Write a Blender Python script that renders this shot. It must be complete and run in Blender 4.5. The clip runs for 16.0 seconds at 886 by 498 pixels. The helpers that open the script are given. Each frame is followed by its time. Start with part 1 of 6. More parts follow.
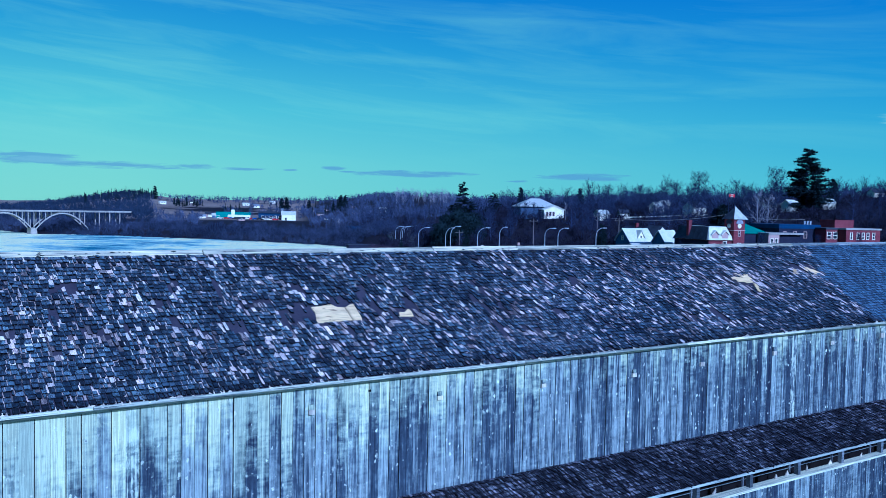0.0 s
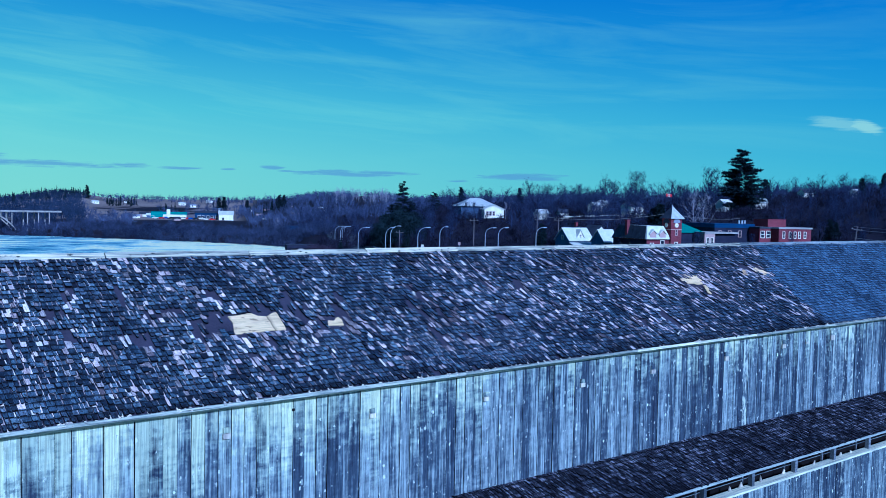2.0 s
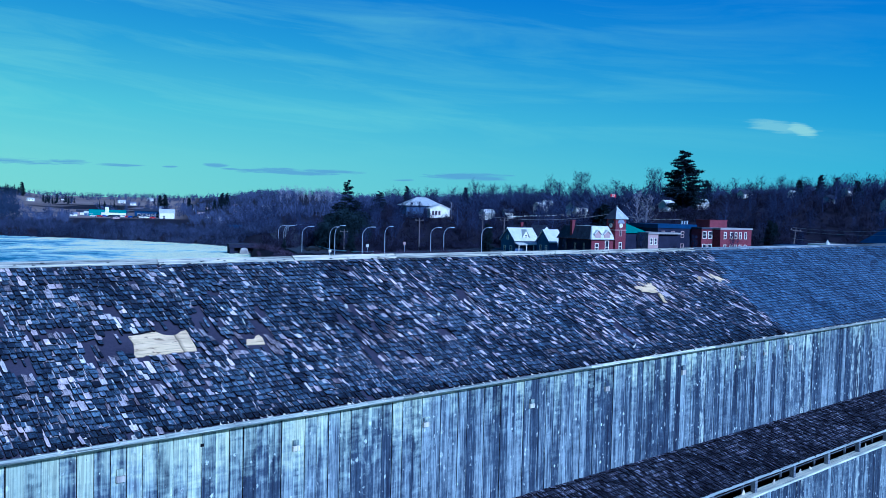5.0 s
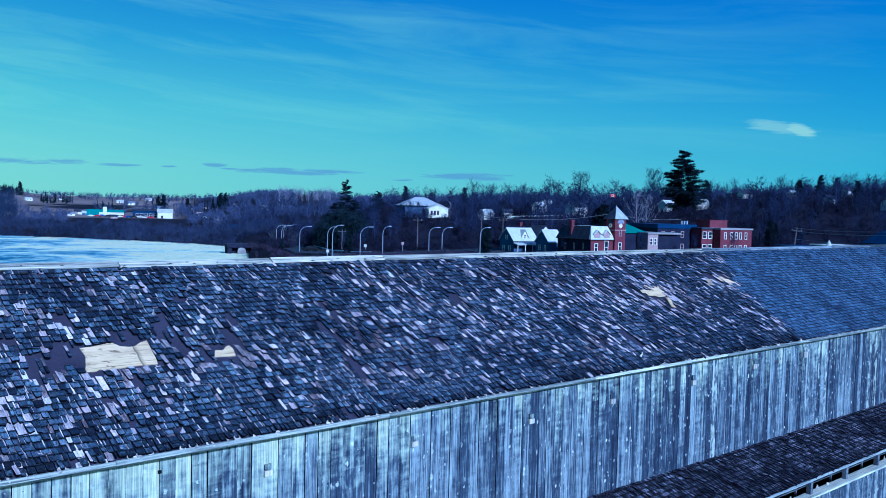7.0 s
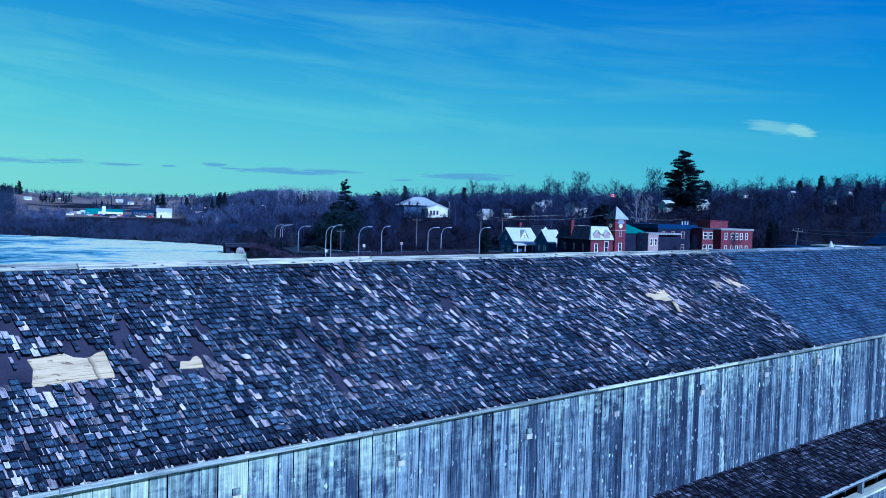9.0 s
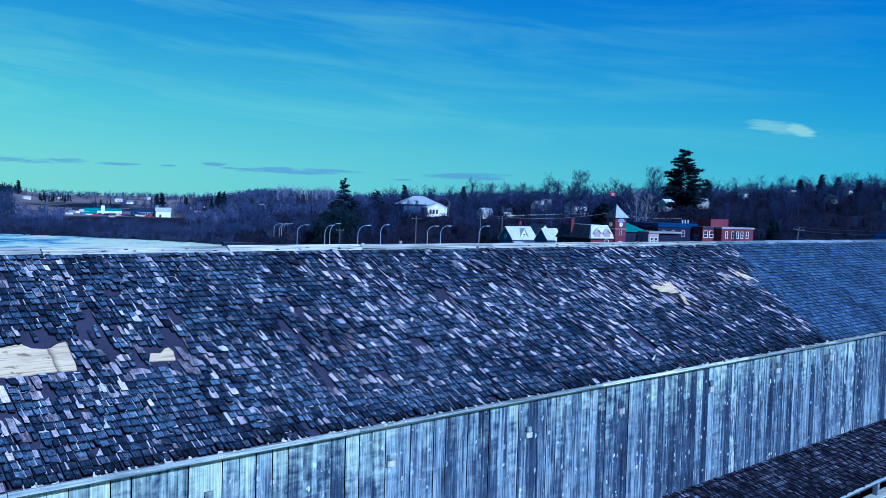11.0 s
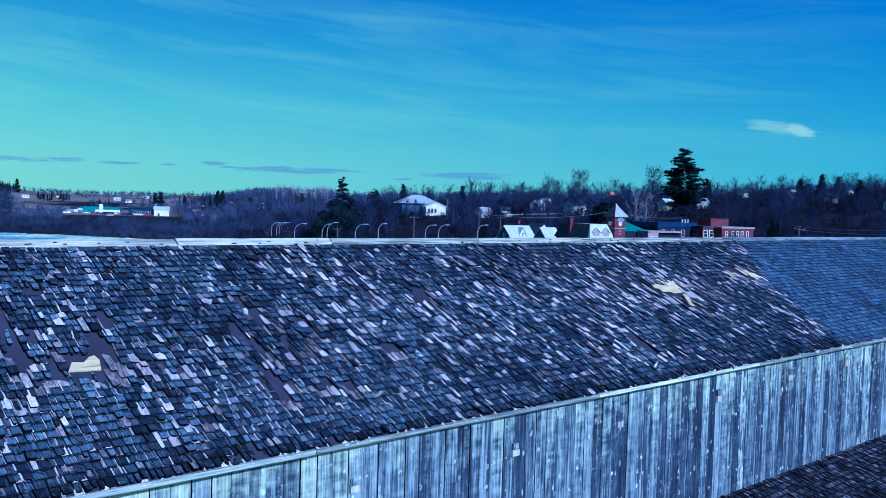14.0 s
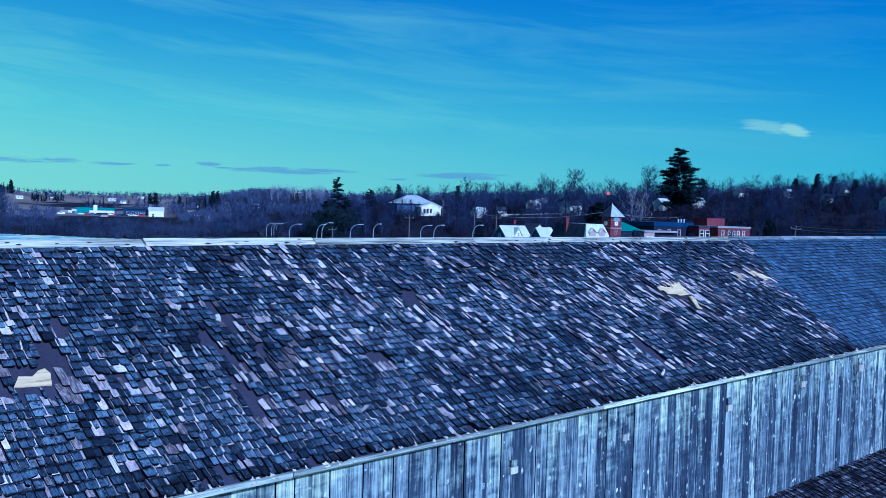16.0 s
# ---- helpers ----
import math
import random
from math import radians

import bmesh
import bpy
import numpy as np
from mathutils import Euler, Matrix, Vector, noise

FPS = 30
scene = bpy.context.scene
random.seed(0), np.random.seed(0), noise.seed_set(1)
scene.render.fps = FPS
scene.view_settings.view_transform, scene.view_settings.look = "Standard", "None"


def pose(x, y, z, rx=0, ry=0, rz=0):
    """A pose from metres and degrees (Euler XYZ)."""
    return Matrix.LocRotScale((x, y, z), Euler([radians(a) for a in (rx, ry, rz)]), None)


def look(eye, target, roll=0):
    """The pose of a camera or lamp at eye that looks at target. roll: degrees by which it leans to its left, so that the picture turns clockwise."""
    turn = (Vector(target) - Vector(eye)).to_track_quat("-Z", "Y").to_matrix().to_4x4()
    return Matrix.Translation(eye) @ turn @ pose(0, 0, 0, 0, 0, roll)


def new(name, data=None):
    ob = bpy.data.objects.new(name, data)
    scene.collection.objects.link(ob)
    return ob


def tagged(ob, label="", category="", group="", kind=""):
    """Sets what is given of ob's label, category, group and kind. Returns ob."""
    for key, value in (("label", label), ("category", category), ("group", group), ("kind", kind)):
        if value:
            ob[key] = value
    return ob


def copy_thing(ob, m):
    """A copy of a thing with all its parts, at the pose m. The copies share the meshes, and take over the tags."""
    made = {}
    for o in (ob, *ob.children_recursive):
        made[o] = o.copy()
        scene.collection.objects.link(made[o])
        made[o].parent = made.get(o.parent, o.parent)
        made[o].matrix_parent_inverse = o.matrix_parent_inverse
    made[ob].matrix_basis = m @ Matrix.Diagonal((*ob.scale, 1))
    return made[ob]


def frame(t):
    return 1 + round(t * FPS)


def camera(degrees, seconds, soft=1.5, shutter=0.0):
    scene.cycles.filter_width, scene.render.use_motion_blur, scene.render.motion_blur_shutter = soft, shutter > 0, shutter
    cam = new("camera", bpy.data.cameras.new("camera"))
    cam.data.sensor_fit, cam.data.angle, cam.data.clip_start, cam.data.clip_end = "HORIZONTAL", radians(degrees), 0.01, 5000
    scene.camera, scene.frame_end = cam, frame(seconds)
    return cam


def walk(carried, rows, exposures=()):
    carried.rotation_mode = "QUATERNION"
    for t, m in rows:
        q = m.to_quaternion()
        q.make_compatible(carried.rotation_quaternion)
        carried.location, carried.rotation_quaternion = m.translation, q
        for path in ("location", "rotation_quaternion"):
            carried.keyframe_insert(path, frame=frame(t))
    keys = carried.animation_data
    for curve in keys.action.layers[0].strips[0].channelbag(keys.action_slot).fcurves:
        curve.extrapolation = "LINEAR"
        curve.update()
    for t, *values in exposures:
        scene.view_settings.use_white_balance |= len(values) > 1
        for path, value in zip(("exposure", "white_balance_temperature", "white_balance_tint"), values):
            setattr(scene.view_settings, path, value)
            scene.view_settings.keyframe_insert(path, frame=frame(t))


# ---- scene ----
cam = camera(53.0, 16.0, 0.65)
PATH = [
    (0, (-1.948, -12.783, 14.955), (-0.799, -11.149, 14.859), 1.2),
    (0.5, (-1.815, -12.62, 14.926), (-0.632, -11.01, 14.83), 1.2),
    (1, (-1.61, -12.366, 14.926), (-0.401, -10.776, 14.831), 1.2),
    (1.5, (-1.324, -12.031, 14.921), (-0.092, -10.458, 14.826), 1.2),
    (2, (-1.009, -11.669, 14.925), (0.247, -10.115, 14.831), 1.2),
    (2.5, (-0.745, -11.409, 14.902), (0.535, -9.876, 14.808), 1.2),
    (3, (-0.534, -11.199, 14.94), (0.77, -9.686, 14.846), 1.3),
    (3.5, (-0.353, -11.013, 14.995), (0.972, -9.518, 14.902), 1.3),
    (4, (-0.181, -10.829, 15.037), (1.159, -9.347, 14.944), 1.3),
    (6.5, (0.819, -9.899, 14.94), (2.169, -8.427, 14.847), 1.5),
    (7, (1.121, -9.621, 14.967), (2.471, -8.148, 14.874), 1.5),
    (7.5, (1.374, -9.392, 14.972), (2.725, -7.919, 14.878), 1.5),
    (8, (1.596, -9.21, 14.965), (2.947, -7.738, 14.872), 1.5),
    (8.5, (1.788, -9.048, 14.95), (3.138, -7.576, 14.857), 1.5),
    (9, (1.958, -8.909, 14.936), (3.309, -7.436, 14.843), 1.6),
    (11.5, (2.77, -8.21, 14.663), (4.121, -6.738, 14.569), 1.6),
    (12, (2.959, -8.074, 14.643), (4.309, -6.601, 14.549), 1.6),
    (12.5, (3.173, -7.891, 14.611), (4.524, -6.419, 14.516), 1.6),
    (13, (3.378, -7.725, 14.595), (4.728, -6.253, 14.5), 1.7),
    (13.5, (3.577, -7.605, 14.576), (4.928, -6.134, 14.481), 1.7),
    (14, (3.772, -7.498, 14.578), (5.124, -6.027, 14.483), 1.7),
    (14.5, (3.948, -7.403, 14.547), (5.3, -5.933, 14.453), 1.7),
    (15, (4.105, -7.258, 14.54), (5.459, -5.79, 14.445), 1.7),
    (15.5, (4.249, -7.079, 14.548), (5.605, -5.612, 14.453), 1.7),
    (16, (4.409, -6.875, 14.535), (5.768, -5.411, 14.441), 1.6),
]
walk(cam, [(t, look(eye, target, roll)) for t, eye, target, roll in PATH], [(0, 0.0, 3500, 20), (16, 0.0, 3500, 20)])


# ---- light ----
SUN_FROM = Vector((-0.13, -0.88, 0.45)).normalized()
world = bpy.data.worlds.new("sky")
scene.world = world
world.use_nodes = True


class Net:
    """Short way to write node trees."""

    def __init__(self, tree):
        self.tree = tree
        tree.nodes.clear()

    def add(self, kind, **given):
        node = self.tree.nodes.new(kind)
        for key, value in given.items():
            if key == "op":
                node.operation = value
            elif key == "blend":
                node.blend_type = value
            elif key == "dims":
                node.noise_dimensions = value
        return node

    def wire(self, a, b):
        self.tree.links.new(a, b)

    def put(self, socket, value):
        if hasattr(value, "is_output"):
            self.tree.links.new(value, socket)
        else:
            socket.default_value = value

    def math(self, op, a, b=0.0, c=0.0, clamp=False):
        n = self.add("ShaderNodeMath", op=op)
        n.use_clamp = clamp
        for s, v in zip(n.inputs, (a, b, c)):
            self.put(s, v)
        return n.outputs[0]

    def ramp(self, fac, stops, smooth=False):
        n = self.add("ShaderNodeValToRGB")
        n.color_ramp.interpolation = "EASE" if smooth else "LINEAR"
        el = n.color_ramp.elements
        while len(el) < len(stops):
            el.new(0.5)
        for e, (p, c) in zip(el, stops):
            e.position, e.color = p, (*c, 1) if len(c) == 3 else c
        self.put(n.inputs[0], fac)
        return n.outputs[0]

    def mix(self, fac, a, b, blend="MIX"):
        n = self.add("ShaderNodeMixRGB", blend=blend)
        for s, v in zip(n.inputs, (fac, a, b)):
            self.put(s, (*v, 1) if isinstance(v, tuple) and len(v) == 3 else v)
        return n.outputs[0]

    def scaled(self, vector, scale, shift=(0, 0, 0)):
        n = self.add("ShaderNodeMapping")
        self.put(n.inputs[0], vector)
        self.put(n.inputs["Location"], shift)
        n.inputs["Scale"].default_value = scale
        return n.outputs[0]

    def noise(self, vector, scale, detail=4.0, rough=0.55, warp=0.0):
        n = self.add("ShaderNodeTexNoise")
        self.put(n.inputs["Vector"], vector)
        n.inputs["Scale"].default_value, n.inputs["Detail"].default_value = scale, detail
        n.inputs["Roughness"].default_value, n.inputs["Distortion"].default_value = rough, warp
        return n.outputs[0]


net = Net(world.node_tree)
sky = net.add("ShaderNodeTexSky")
sky.sky_type, sky.sun_disc = "NISHITA", False
sky.sun_elevation, sky.sun_rotation = math.asin(SUN_FROM.z), math.atan2(SUN_FROM.x, SUN_FROM.y)
sky.air_density, sky.dust_density, sky.ozone_density = 1.0, 0.3, 3.0
way = net.add("ShaderNodeTexCoord").outputs["Generated"]
split = net.add("ShaderNodeSeparateXYZ")
net.wire(way, split.inputs[0])
up = split.outputs[2]
# two gradients: the hazy side to the north-west, the clear side to the east
side = net.ramp(net.math("MULTIPLY_ADD", net.math("SUBTRACT", split.outputs[1], split.outputs[0]), 0.62, 0.5), [(0.10, (0, 0, 0)), (0.95, (1, 1, 1))])
hazy = net.ramp(up, [(0, (0.444, 0.637, 0.202)), (0.04, (0.417, 0.625, 0.206)), (0.1, (0.294, 0.539, 0.218)), (0.17, (0.159, 0.348, 0.227)), (0.235, (0.091, 0.214, 0.226)), (0.5, (0.042, 0.098, 0.21)), (1.0, (0.03, 0.075, 0.17))])
clear = net.ramp(up, [(0, (0.207, 0.453, 0.232)), (0.05, (0.175, 0.403, 0.235)), (0.12, (0.120, 0.291, 0.239)), (0.18, (0.087, 0.210, 0.240)), (0.24, (0.068, 0.154, 0.233)), (0.5, (0.042, 0.098, 0.21)), (1.0, (0.03, 0.075, 0.17))])
grade = net.mix(side, clear, hazy)
# the sky on the sun's side, paler and less green
sunward = net.ramp(up, [(0, (0.17, 0.25, 0.26)), (0.25, (0.10, 0.17, 0.25)), (1.0, (0.03, 0.075, 0.17))])
grade = net.mix(net.ramp(net.math("MULTIPLY", split.outputs[1], -1.0), [(0.0, (0, 0, 0)), (0.4, (1, 1, 1))]), grade, sunward)
bearing = net.math("ARCTAN2", split.outputs[0], split.outputs[1])
# thin high streaks that sink towards the east
slant = net.add("ShaderNodeCombineXYZ")
net.wire(bearing, slant.inputs[0])
net.wire(net.math("MULTIPLY_ADD", bearing, 0.085, up), slant.inputs[2])
streak = net.noise(net.scaled(slant.outputs[0], (2.6, 1.0, 26.0), (0.3, 0.1, 0.0)), 1.3, 6.0, 0.6, 0.6)
veil = net.math("MULTIPLY", net.ramp(streak, [(0.45, (0, 0, 0)), (0.72, (1, 1, 1))]), net.ramp(up, [(0.04, (0, 0, 0)), (0.09, (1, 1, 1)), (0.2, (0.8, 0.8, 0.8)), (0.28, (0, 0, 0))]))
grade = net.mix(net.math("MULTIPLY", net.math("MULTIPLY", veil, 0.45), net.math("MULTIPLY_ADD", side, 0.8, 0.2)), grade, (0.495, 0.692, 0.214))
ragged = net.math("SUBTRACT", net.noise(net.scaled(way, (13.0, 13.0, 150.0)), 1.6, 6.0, 0.62, 0.4), 0.5)


def cloud(at_bearing, height, wide, tall, lean=0.0, ragged_by=4.5):
    """How much of one cloud lies in a direction: a ragged bank about a bearing in degrees and a height."""
    off = net.math("SUBTRACT", bearing, radians(at_bearing))
    dx = net.math("DIVIDE", off, radians(wide))
    dz = net.math("DIVIDE", net.math("SUBTRACT", net.math("MULTIPLY_ADD", off, lean, up), height), tall)
    r2 = net.math("ADD", net.math("MULTIPLY", dx, dx), net.math("MULTIPLY", dz, dz))
    return net.math("MULTIPLY_ADD", ragged, ragged_by, net.math("SUBTRACT", 1.0, r2))


# one bright wisp to the east, brightest at its lower end
wisp = net.ramp(cloud(62.9, 0.0930, 2.3, 0.0075, 0.12, 3.0), [(0.0, (0, 0, 0)), (1.1, (0.45, 0.45, 0.45))], True)
tip = net.ramp(cloud(64.1, 0.0905, 1.0, 0.0075, 0.25, 2.5), [(0.0, (0, 0, 0)), (0.9, (0.75, 0.75, 0.75))], True)
grade = net.mix(net.math("MAXIMUM", wisp, tip), grade, (0.615, 0.676, 0.235))
# low flat grey-blue clouds over the hills
low = None
for at_bearing, height, wide, tall in ((10.2, 0.0420, 2.5, 0.0065), (14.0, 0.0362, 5.0, 0.0036), (19.6, 0.0376, 1.2, 0.0028), (22.3, 0.0360, 1.6, 0.0018), (25.3, 0.0365, 0.5, 0.0014), (28.0, 0.0392, 0.8, 0.0026), (28.8, 0.0362, 0.7, 0.0014), (33.0, 0.0352, 3.9, 0.0040), (39.8, 0.0298, 0.9, 0.0014), (43.9, 0.0356, 2.9, 0.0042)):
    one = net.ramp(cloud(at_bearing, height, wide, tall), [(0.0, (0, 0, 0)), (0.75, (1, 1, 1))])
    low = one if low is None else net.math("MAXIMUM", low, one)
grade = net.mix(net.math("MULTIPLY", low, 0.72), grade, (0.200, 0.280, 0.222))
shine = net.ramp(cloud(11.0, 0.0400, 2.2, 0.0036), [(0.1, (0, 0, 0)), (0.9, (0.6, 0.6, 0.6))])
grade = net.mix(shine, grade, (0.36, 0.47, 0.24))
day = net.mix(1.0, sky.outputs[0], (0.08, 0.08, 0.08), "MULTIPLY")
back = net.add("ShaderNodeBackground")
net.wire(net.mix(0.95, day, grade), back.inputs[0])
back.inputs[1].default_value = 1.0
net.wire(back.outputs[0], net.add("ShaderNodeOutputWorld").inputs[0])

sun = new("sun", bpy.data.lights.new("sun", "SUN"))
sun.data.energy, sun.data.angle, sun.data.color = 5.0, radians(0.5), (1.0, 0.90, 0.72)
sun.matrix_world = look((0, 0, 60), tuple(Vector((0, 0, 60)) - SUN_FROM))


# ---- materials ----
def material(name, draw, rough=0.85, metal=0.0, gloss=0.04):
    m = bpy.data.materials.new(name)
    m.use_nodes = True
    n = Net(m.node_tree)
    shader = n.add("ShaderNodeBsdfPrincipled")
    n.wire(shader.outputs[0], n.add("ShaderNodeOutputMaterial").inputs[0])
    shader.inputs["Roughness"].default_value, shader.inputs["Metallic"].default_value = rough, metal
    shader.inputs["Specular IOR Level"].default_value = gloss
    where = n.add("ShaderNodeTexCoord").outputs["Object"]
    info = n.add("ShaderNodeObjectInfo")
    island = n.add("ShaderNodeNewGeometry").outputs["Random Per Island"]
    colour, height = draw(n, where, info.outputs["Random"], island)
    n.put(shader.inputs["Base Color"], (*colour, 1) if isinstance(colour, tuple) else colour)
    if height is not None:
        bump = n.add("ShaderNodeBump")
        bump.inputs["Strength"].default_value, bump.inputs["Distance"].default_value = height[1], height[2]
        n.wire(height[0], bump.inputs["Height"])
        n.wire(bump.outputs[0], shader.inputs["Normal"])
    return m


def speckled(a, b, scale=3.0, bump=0.2, dist=0.01, spread=0.35):
    """Two colours in broad patches, with fine grain over them."""

    def draw(n, where, lot, island):
        broad = n.noise(where, scale, 3.0)
        fine = n.noise(where, scale * 14, 3.0)
        fac = n.math("MULTIPLY_ADD", fine, 0.4, n.math("MULTIPLY", broad, 0.6))
        col = n.mix(n.ramp(fac, [(0.5 - spread / 2, (0, 0, 0)), (0.5 + spread / 2, (1, 1, 1))]), a, b)
        return col, (fine, bump, dist)

    return draw


def weathered_wood(dark, mid, light, along, top=None, crack=0.5):
    """Grey wood with grain at two widths along one axis; each piece differs."""
    axis = "xyz".index(along)

    def draw(n, where, lot, island):
        pick = n.math("ADD", n.math("MULTIPLY", lot, 7.31), n.math("MULTIPLY", island, 5.17))
        shift = n.add("ShaderNodeCombineXYZ")
        for s in shift.inputs:
            n.put(s, n.math("MULTIPLY", pick, 9.0))
        moved = n.add("ShaderNodeVectorMath", op="ADD")
        n.wire(where, moved.inputs[0])
        n.wire(shift.outputs[0], moved.inputs[1])
        place = moved.outputs[0]

        def stretched(across, down):
            scale = [across, across, across]
            scale[axis] = down
            return n.scaled(place, tuple(scale))

        wide = n.noise(stretched(20.0, 0.8), 1.0, 5.0, 0.65, 0.3)
        thin = n.noise(stretched(46.0, 1.3), 1.0, 3.0, 0.6, 0.2)
        patchy = n.noise(stretched(3.0, 1.1), 1.0, 5.0, 0.65, 0.15)
        tone = n.math("FRACT", n.math("MULTIPLY", pick, 3.7))
        fac = n.math("ADD", n.math("MULTIPLY", wide, 0.55), n.math("MULTIPLY_ADD", tone, 0.30, n.math("MULTIPLY_ADD", thin, 0.55, n.math("MULTIPLY", patchy, 0.42))))
        col = n.ramp(n.math("SUBTRACT", fac, 0.36), [(0.37, dark), (0.56, mid), (0.78, light)])
        if top is not None:
            col = top(n, where, place, patchy, col)
        lines = n.ramp(thin, [(0.34, (1, 1, 1)), (0.42, (0, 0, 0))])
        col = n.mix(n.math("MULTIPLY", lines, crack), col, tuple(0.35 * c for c in dark))
        return col, (thin, 0.45, 0.006)

    return draw


def wall_board(n, where, lot, island):
    """Upright grey boards: each has its own tone and streaks; bleached in blots under the eaves and at the old end, flecked with pale knots."""
    pick = n.math("ADD", n.math("MULTIPLY", lot, 7.31), n.math("MULTIPLY", island, 5.17))
    shift = n.add("ShaderNodeCombineXYZ")
    for s in shift.inputs:
        n.put(s, n.math("MULTIPLY", pick, 9.0))
    moved = n.add("ShaderNodeVectorMath", op="ADD")
    n.wire(where, moved.inputs[0])
    n.wire(shift.outputs[0], moved.inputs[1])
    place = moved.outputs[0]
    split = n.add("ShaderNodeSeparateXYZ")
    n.wire(where, split.inputs[0])
    along = n.add("ShaderNodeSeparateXYZ")
    n.wire(n.add("ShaderNodeNewGeometry").outputs["Position"], along.inputs[0])

    def noisy(across, down, detail=4.0, rough=0.6, warp=0.2):
        """Noise about zero."""
        return n.math("SUBTRACT", n.noise(n.scaled(place, (across, across, down)), 1.0, detail, rough, warp), 0.5)

    old_end = n.ramp(n.math("MULTIPLY_ADD", along.outputs[0], 0.05, 0.2), [(0.20, (1, 1, 1)), (0.74, (0, 0, 0))])
    tone = n.math("FRACT", n.math("MULTIPLY", pick, 3.7))
    other = n.math("FRACT", n.math("MULTIPLY", pick, 17.3))
    thin = noisy(64.0, 1.0, 3.0)
    wide = noisy(17.0, 0.6, 4.0)
    patchy = noisy(6.0, 4.2, 5.0, 0.66, 0.5)
    saw = noisy(1.5, 14.0, 2.0, 0.5, 0.6)
    tint = n.math("MULTIPLY_ADD", n.math("SUBTRACT", tone, 0.5), 0.46, 0.53)
    for part_of, gain in ((n.math("MULTIPLY", thin, n.math("MULTIPLY_ADD", old_end, -0.6, 0.95)), 0.85), (wide, 1.3), (patchy, 0.8), (n.math("MULTIPLY", old_end, 0.16), 1.0), (n.math("MULTIPLY", saw, other), 0.5)):
        tint = n.math("MULTIPLY_ADD", part_of, gain, tint)
    col = n.ramp(tint, [(0.12, (0.018, 0.020, 0.032)), (0.50, (0.056, 0.069, 0.088)), (0.90, (0.29, 0.32, 0.29))])
    # bleaching, in blots that reach down each board to its own depth
    high = n.math("MULTIPLY_ADD", split.outputs[2], 0.55, -6.30)
    mask = n.math("MULTIPLY_ADD", old_end, 0.78, high)
    for part_of, gain in ((n.math("SUBTRACT", other, 0.5), 0.62), (patchy, 1.35), (wide, 1.5), (saw, 0.7)):
        mask = n.math("MULTIPLY_ADD", part_of, gain, mask)
    pale = n.ramp(mask, [(0.0, (0, 0, 0)), (0.60, (1, 1, 1))])
    col = n.mix(n.math("MULTIPLY", pale, 0.72), col, (0.36, 0.41, 0.295))
    ripe = n.ramp(mask, [(0.35, (0, 0, 0)), (0.85, (1, 1, 1))])
    col = n.mix(n.math("MULTIPLY", ripe, n.math("MULTIPLY_ADD", tone, 0.5, 0.12)), col, (0.76, 0.74, 0.36))
    # a few boards stayed pale from top to bottom
    whole = n.ramp(n.math("FRACT", n.math("MULTIPLY", lot, 53.7)), [(0.90, (0, 0, 0)), (0.94, (1, 1, 1))])
    runs = n.ramp(n.math("ADD", wide, patchy), [(-0.10, (0, 0, 0)), (0.10, (1, 1, 1))])
    col = n.mix(n.math("MULTIPLY", n.math("MULTIPLY", runs, whole), 0.6), col, (0.60, 0.62, 0.44))
    # pale knots and flecks, some with a dark heart
    bent = n.add("ShaderNodeVectorMath", op="ADD")
    n.wire(n.scaled(place, (1.5, 1.5, 1.0)), bent.inputs[0])
    wob = n.add("ShaderNodeTexNoise")
    n.wire(place, wob.inputs["Vector"])
    wob.inputs["Scale"].default_value = 22.0
    tame = n.add("ShaderNodeVectorMath", op="SCALE")
    n.wire(wob.outputs["Color"], tame.inputs[0])
    tame.inputs["Scale"].default_value = 0.10
    n.wire(tame.outputs[0], bent.inputs[1])
    knots = n.add("ShaderNodeTexVoronoi")
    n.wire(bent.outputs[0], knots.inputs["Vector"])
    knots.inputs["Scale"].default_value = 7.5
    cell = n.add("ShaderNodeSeparateColor")
    n.wire(knots.outputs["Color"], cell.inputs[0])
    size = n.math("MULTIPLY_ADD", n.math("POWER", cell.outputs[0], 2.0), 0.32, 0.04)
    near = n.math("DIVIDE", knots.outputs["Distance"], size)
    fleck = n.ramp(near, [(0.55, (1, 1, 1)), (1.0, (0, 0, 0))])
    col = n.mix(n.math("MULTIPLY", fleck, n.math("MULTIPLY_ADD", cell.outputs[1], 0.7, 0.3)), col, (0.66, 0.68, 0.52))
    heart = n.math("MULTIPLY", n.ramp(near, [(0.28, (1, 1, 1)), (0.45, (0, 0, 0))]), n.math("GREATER_THAN", cell.outputs[2], 0.55))
    col = n.mix(n.math("MULTIPLY", heart, 0.7), col, (0.06, 0.055, 0.07))
    lines = n.ramp(thin, [(-0.19, (1, 1, 1)), (-0.11, (0, 0, 0))])
    col = n.mix(n.math("MULTIPLY", lines, 0.3), col, (0.014, 0.014, 0.024))
    return col, (thin, 0.45, 0.006)


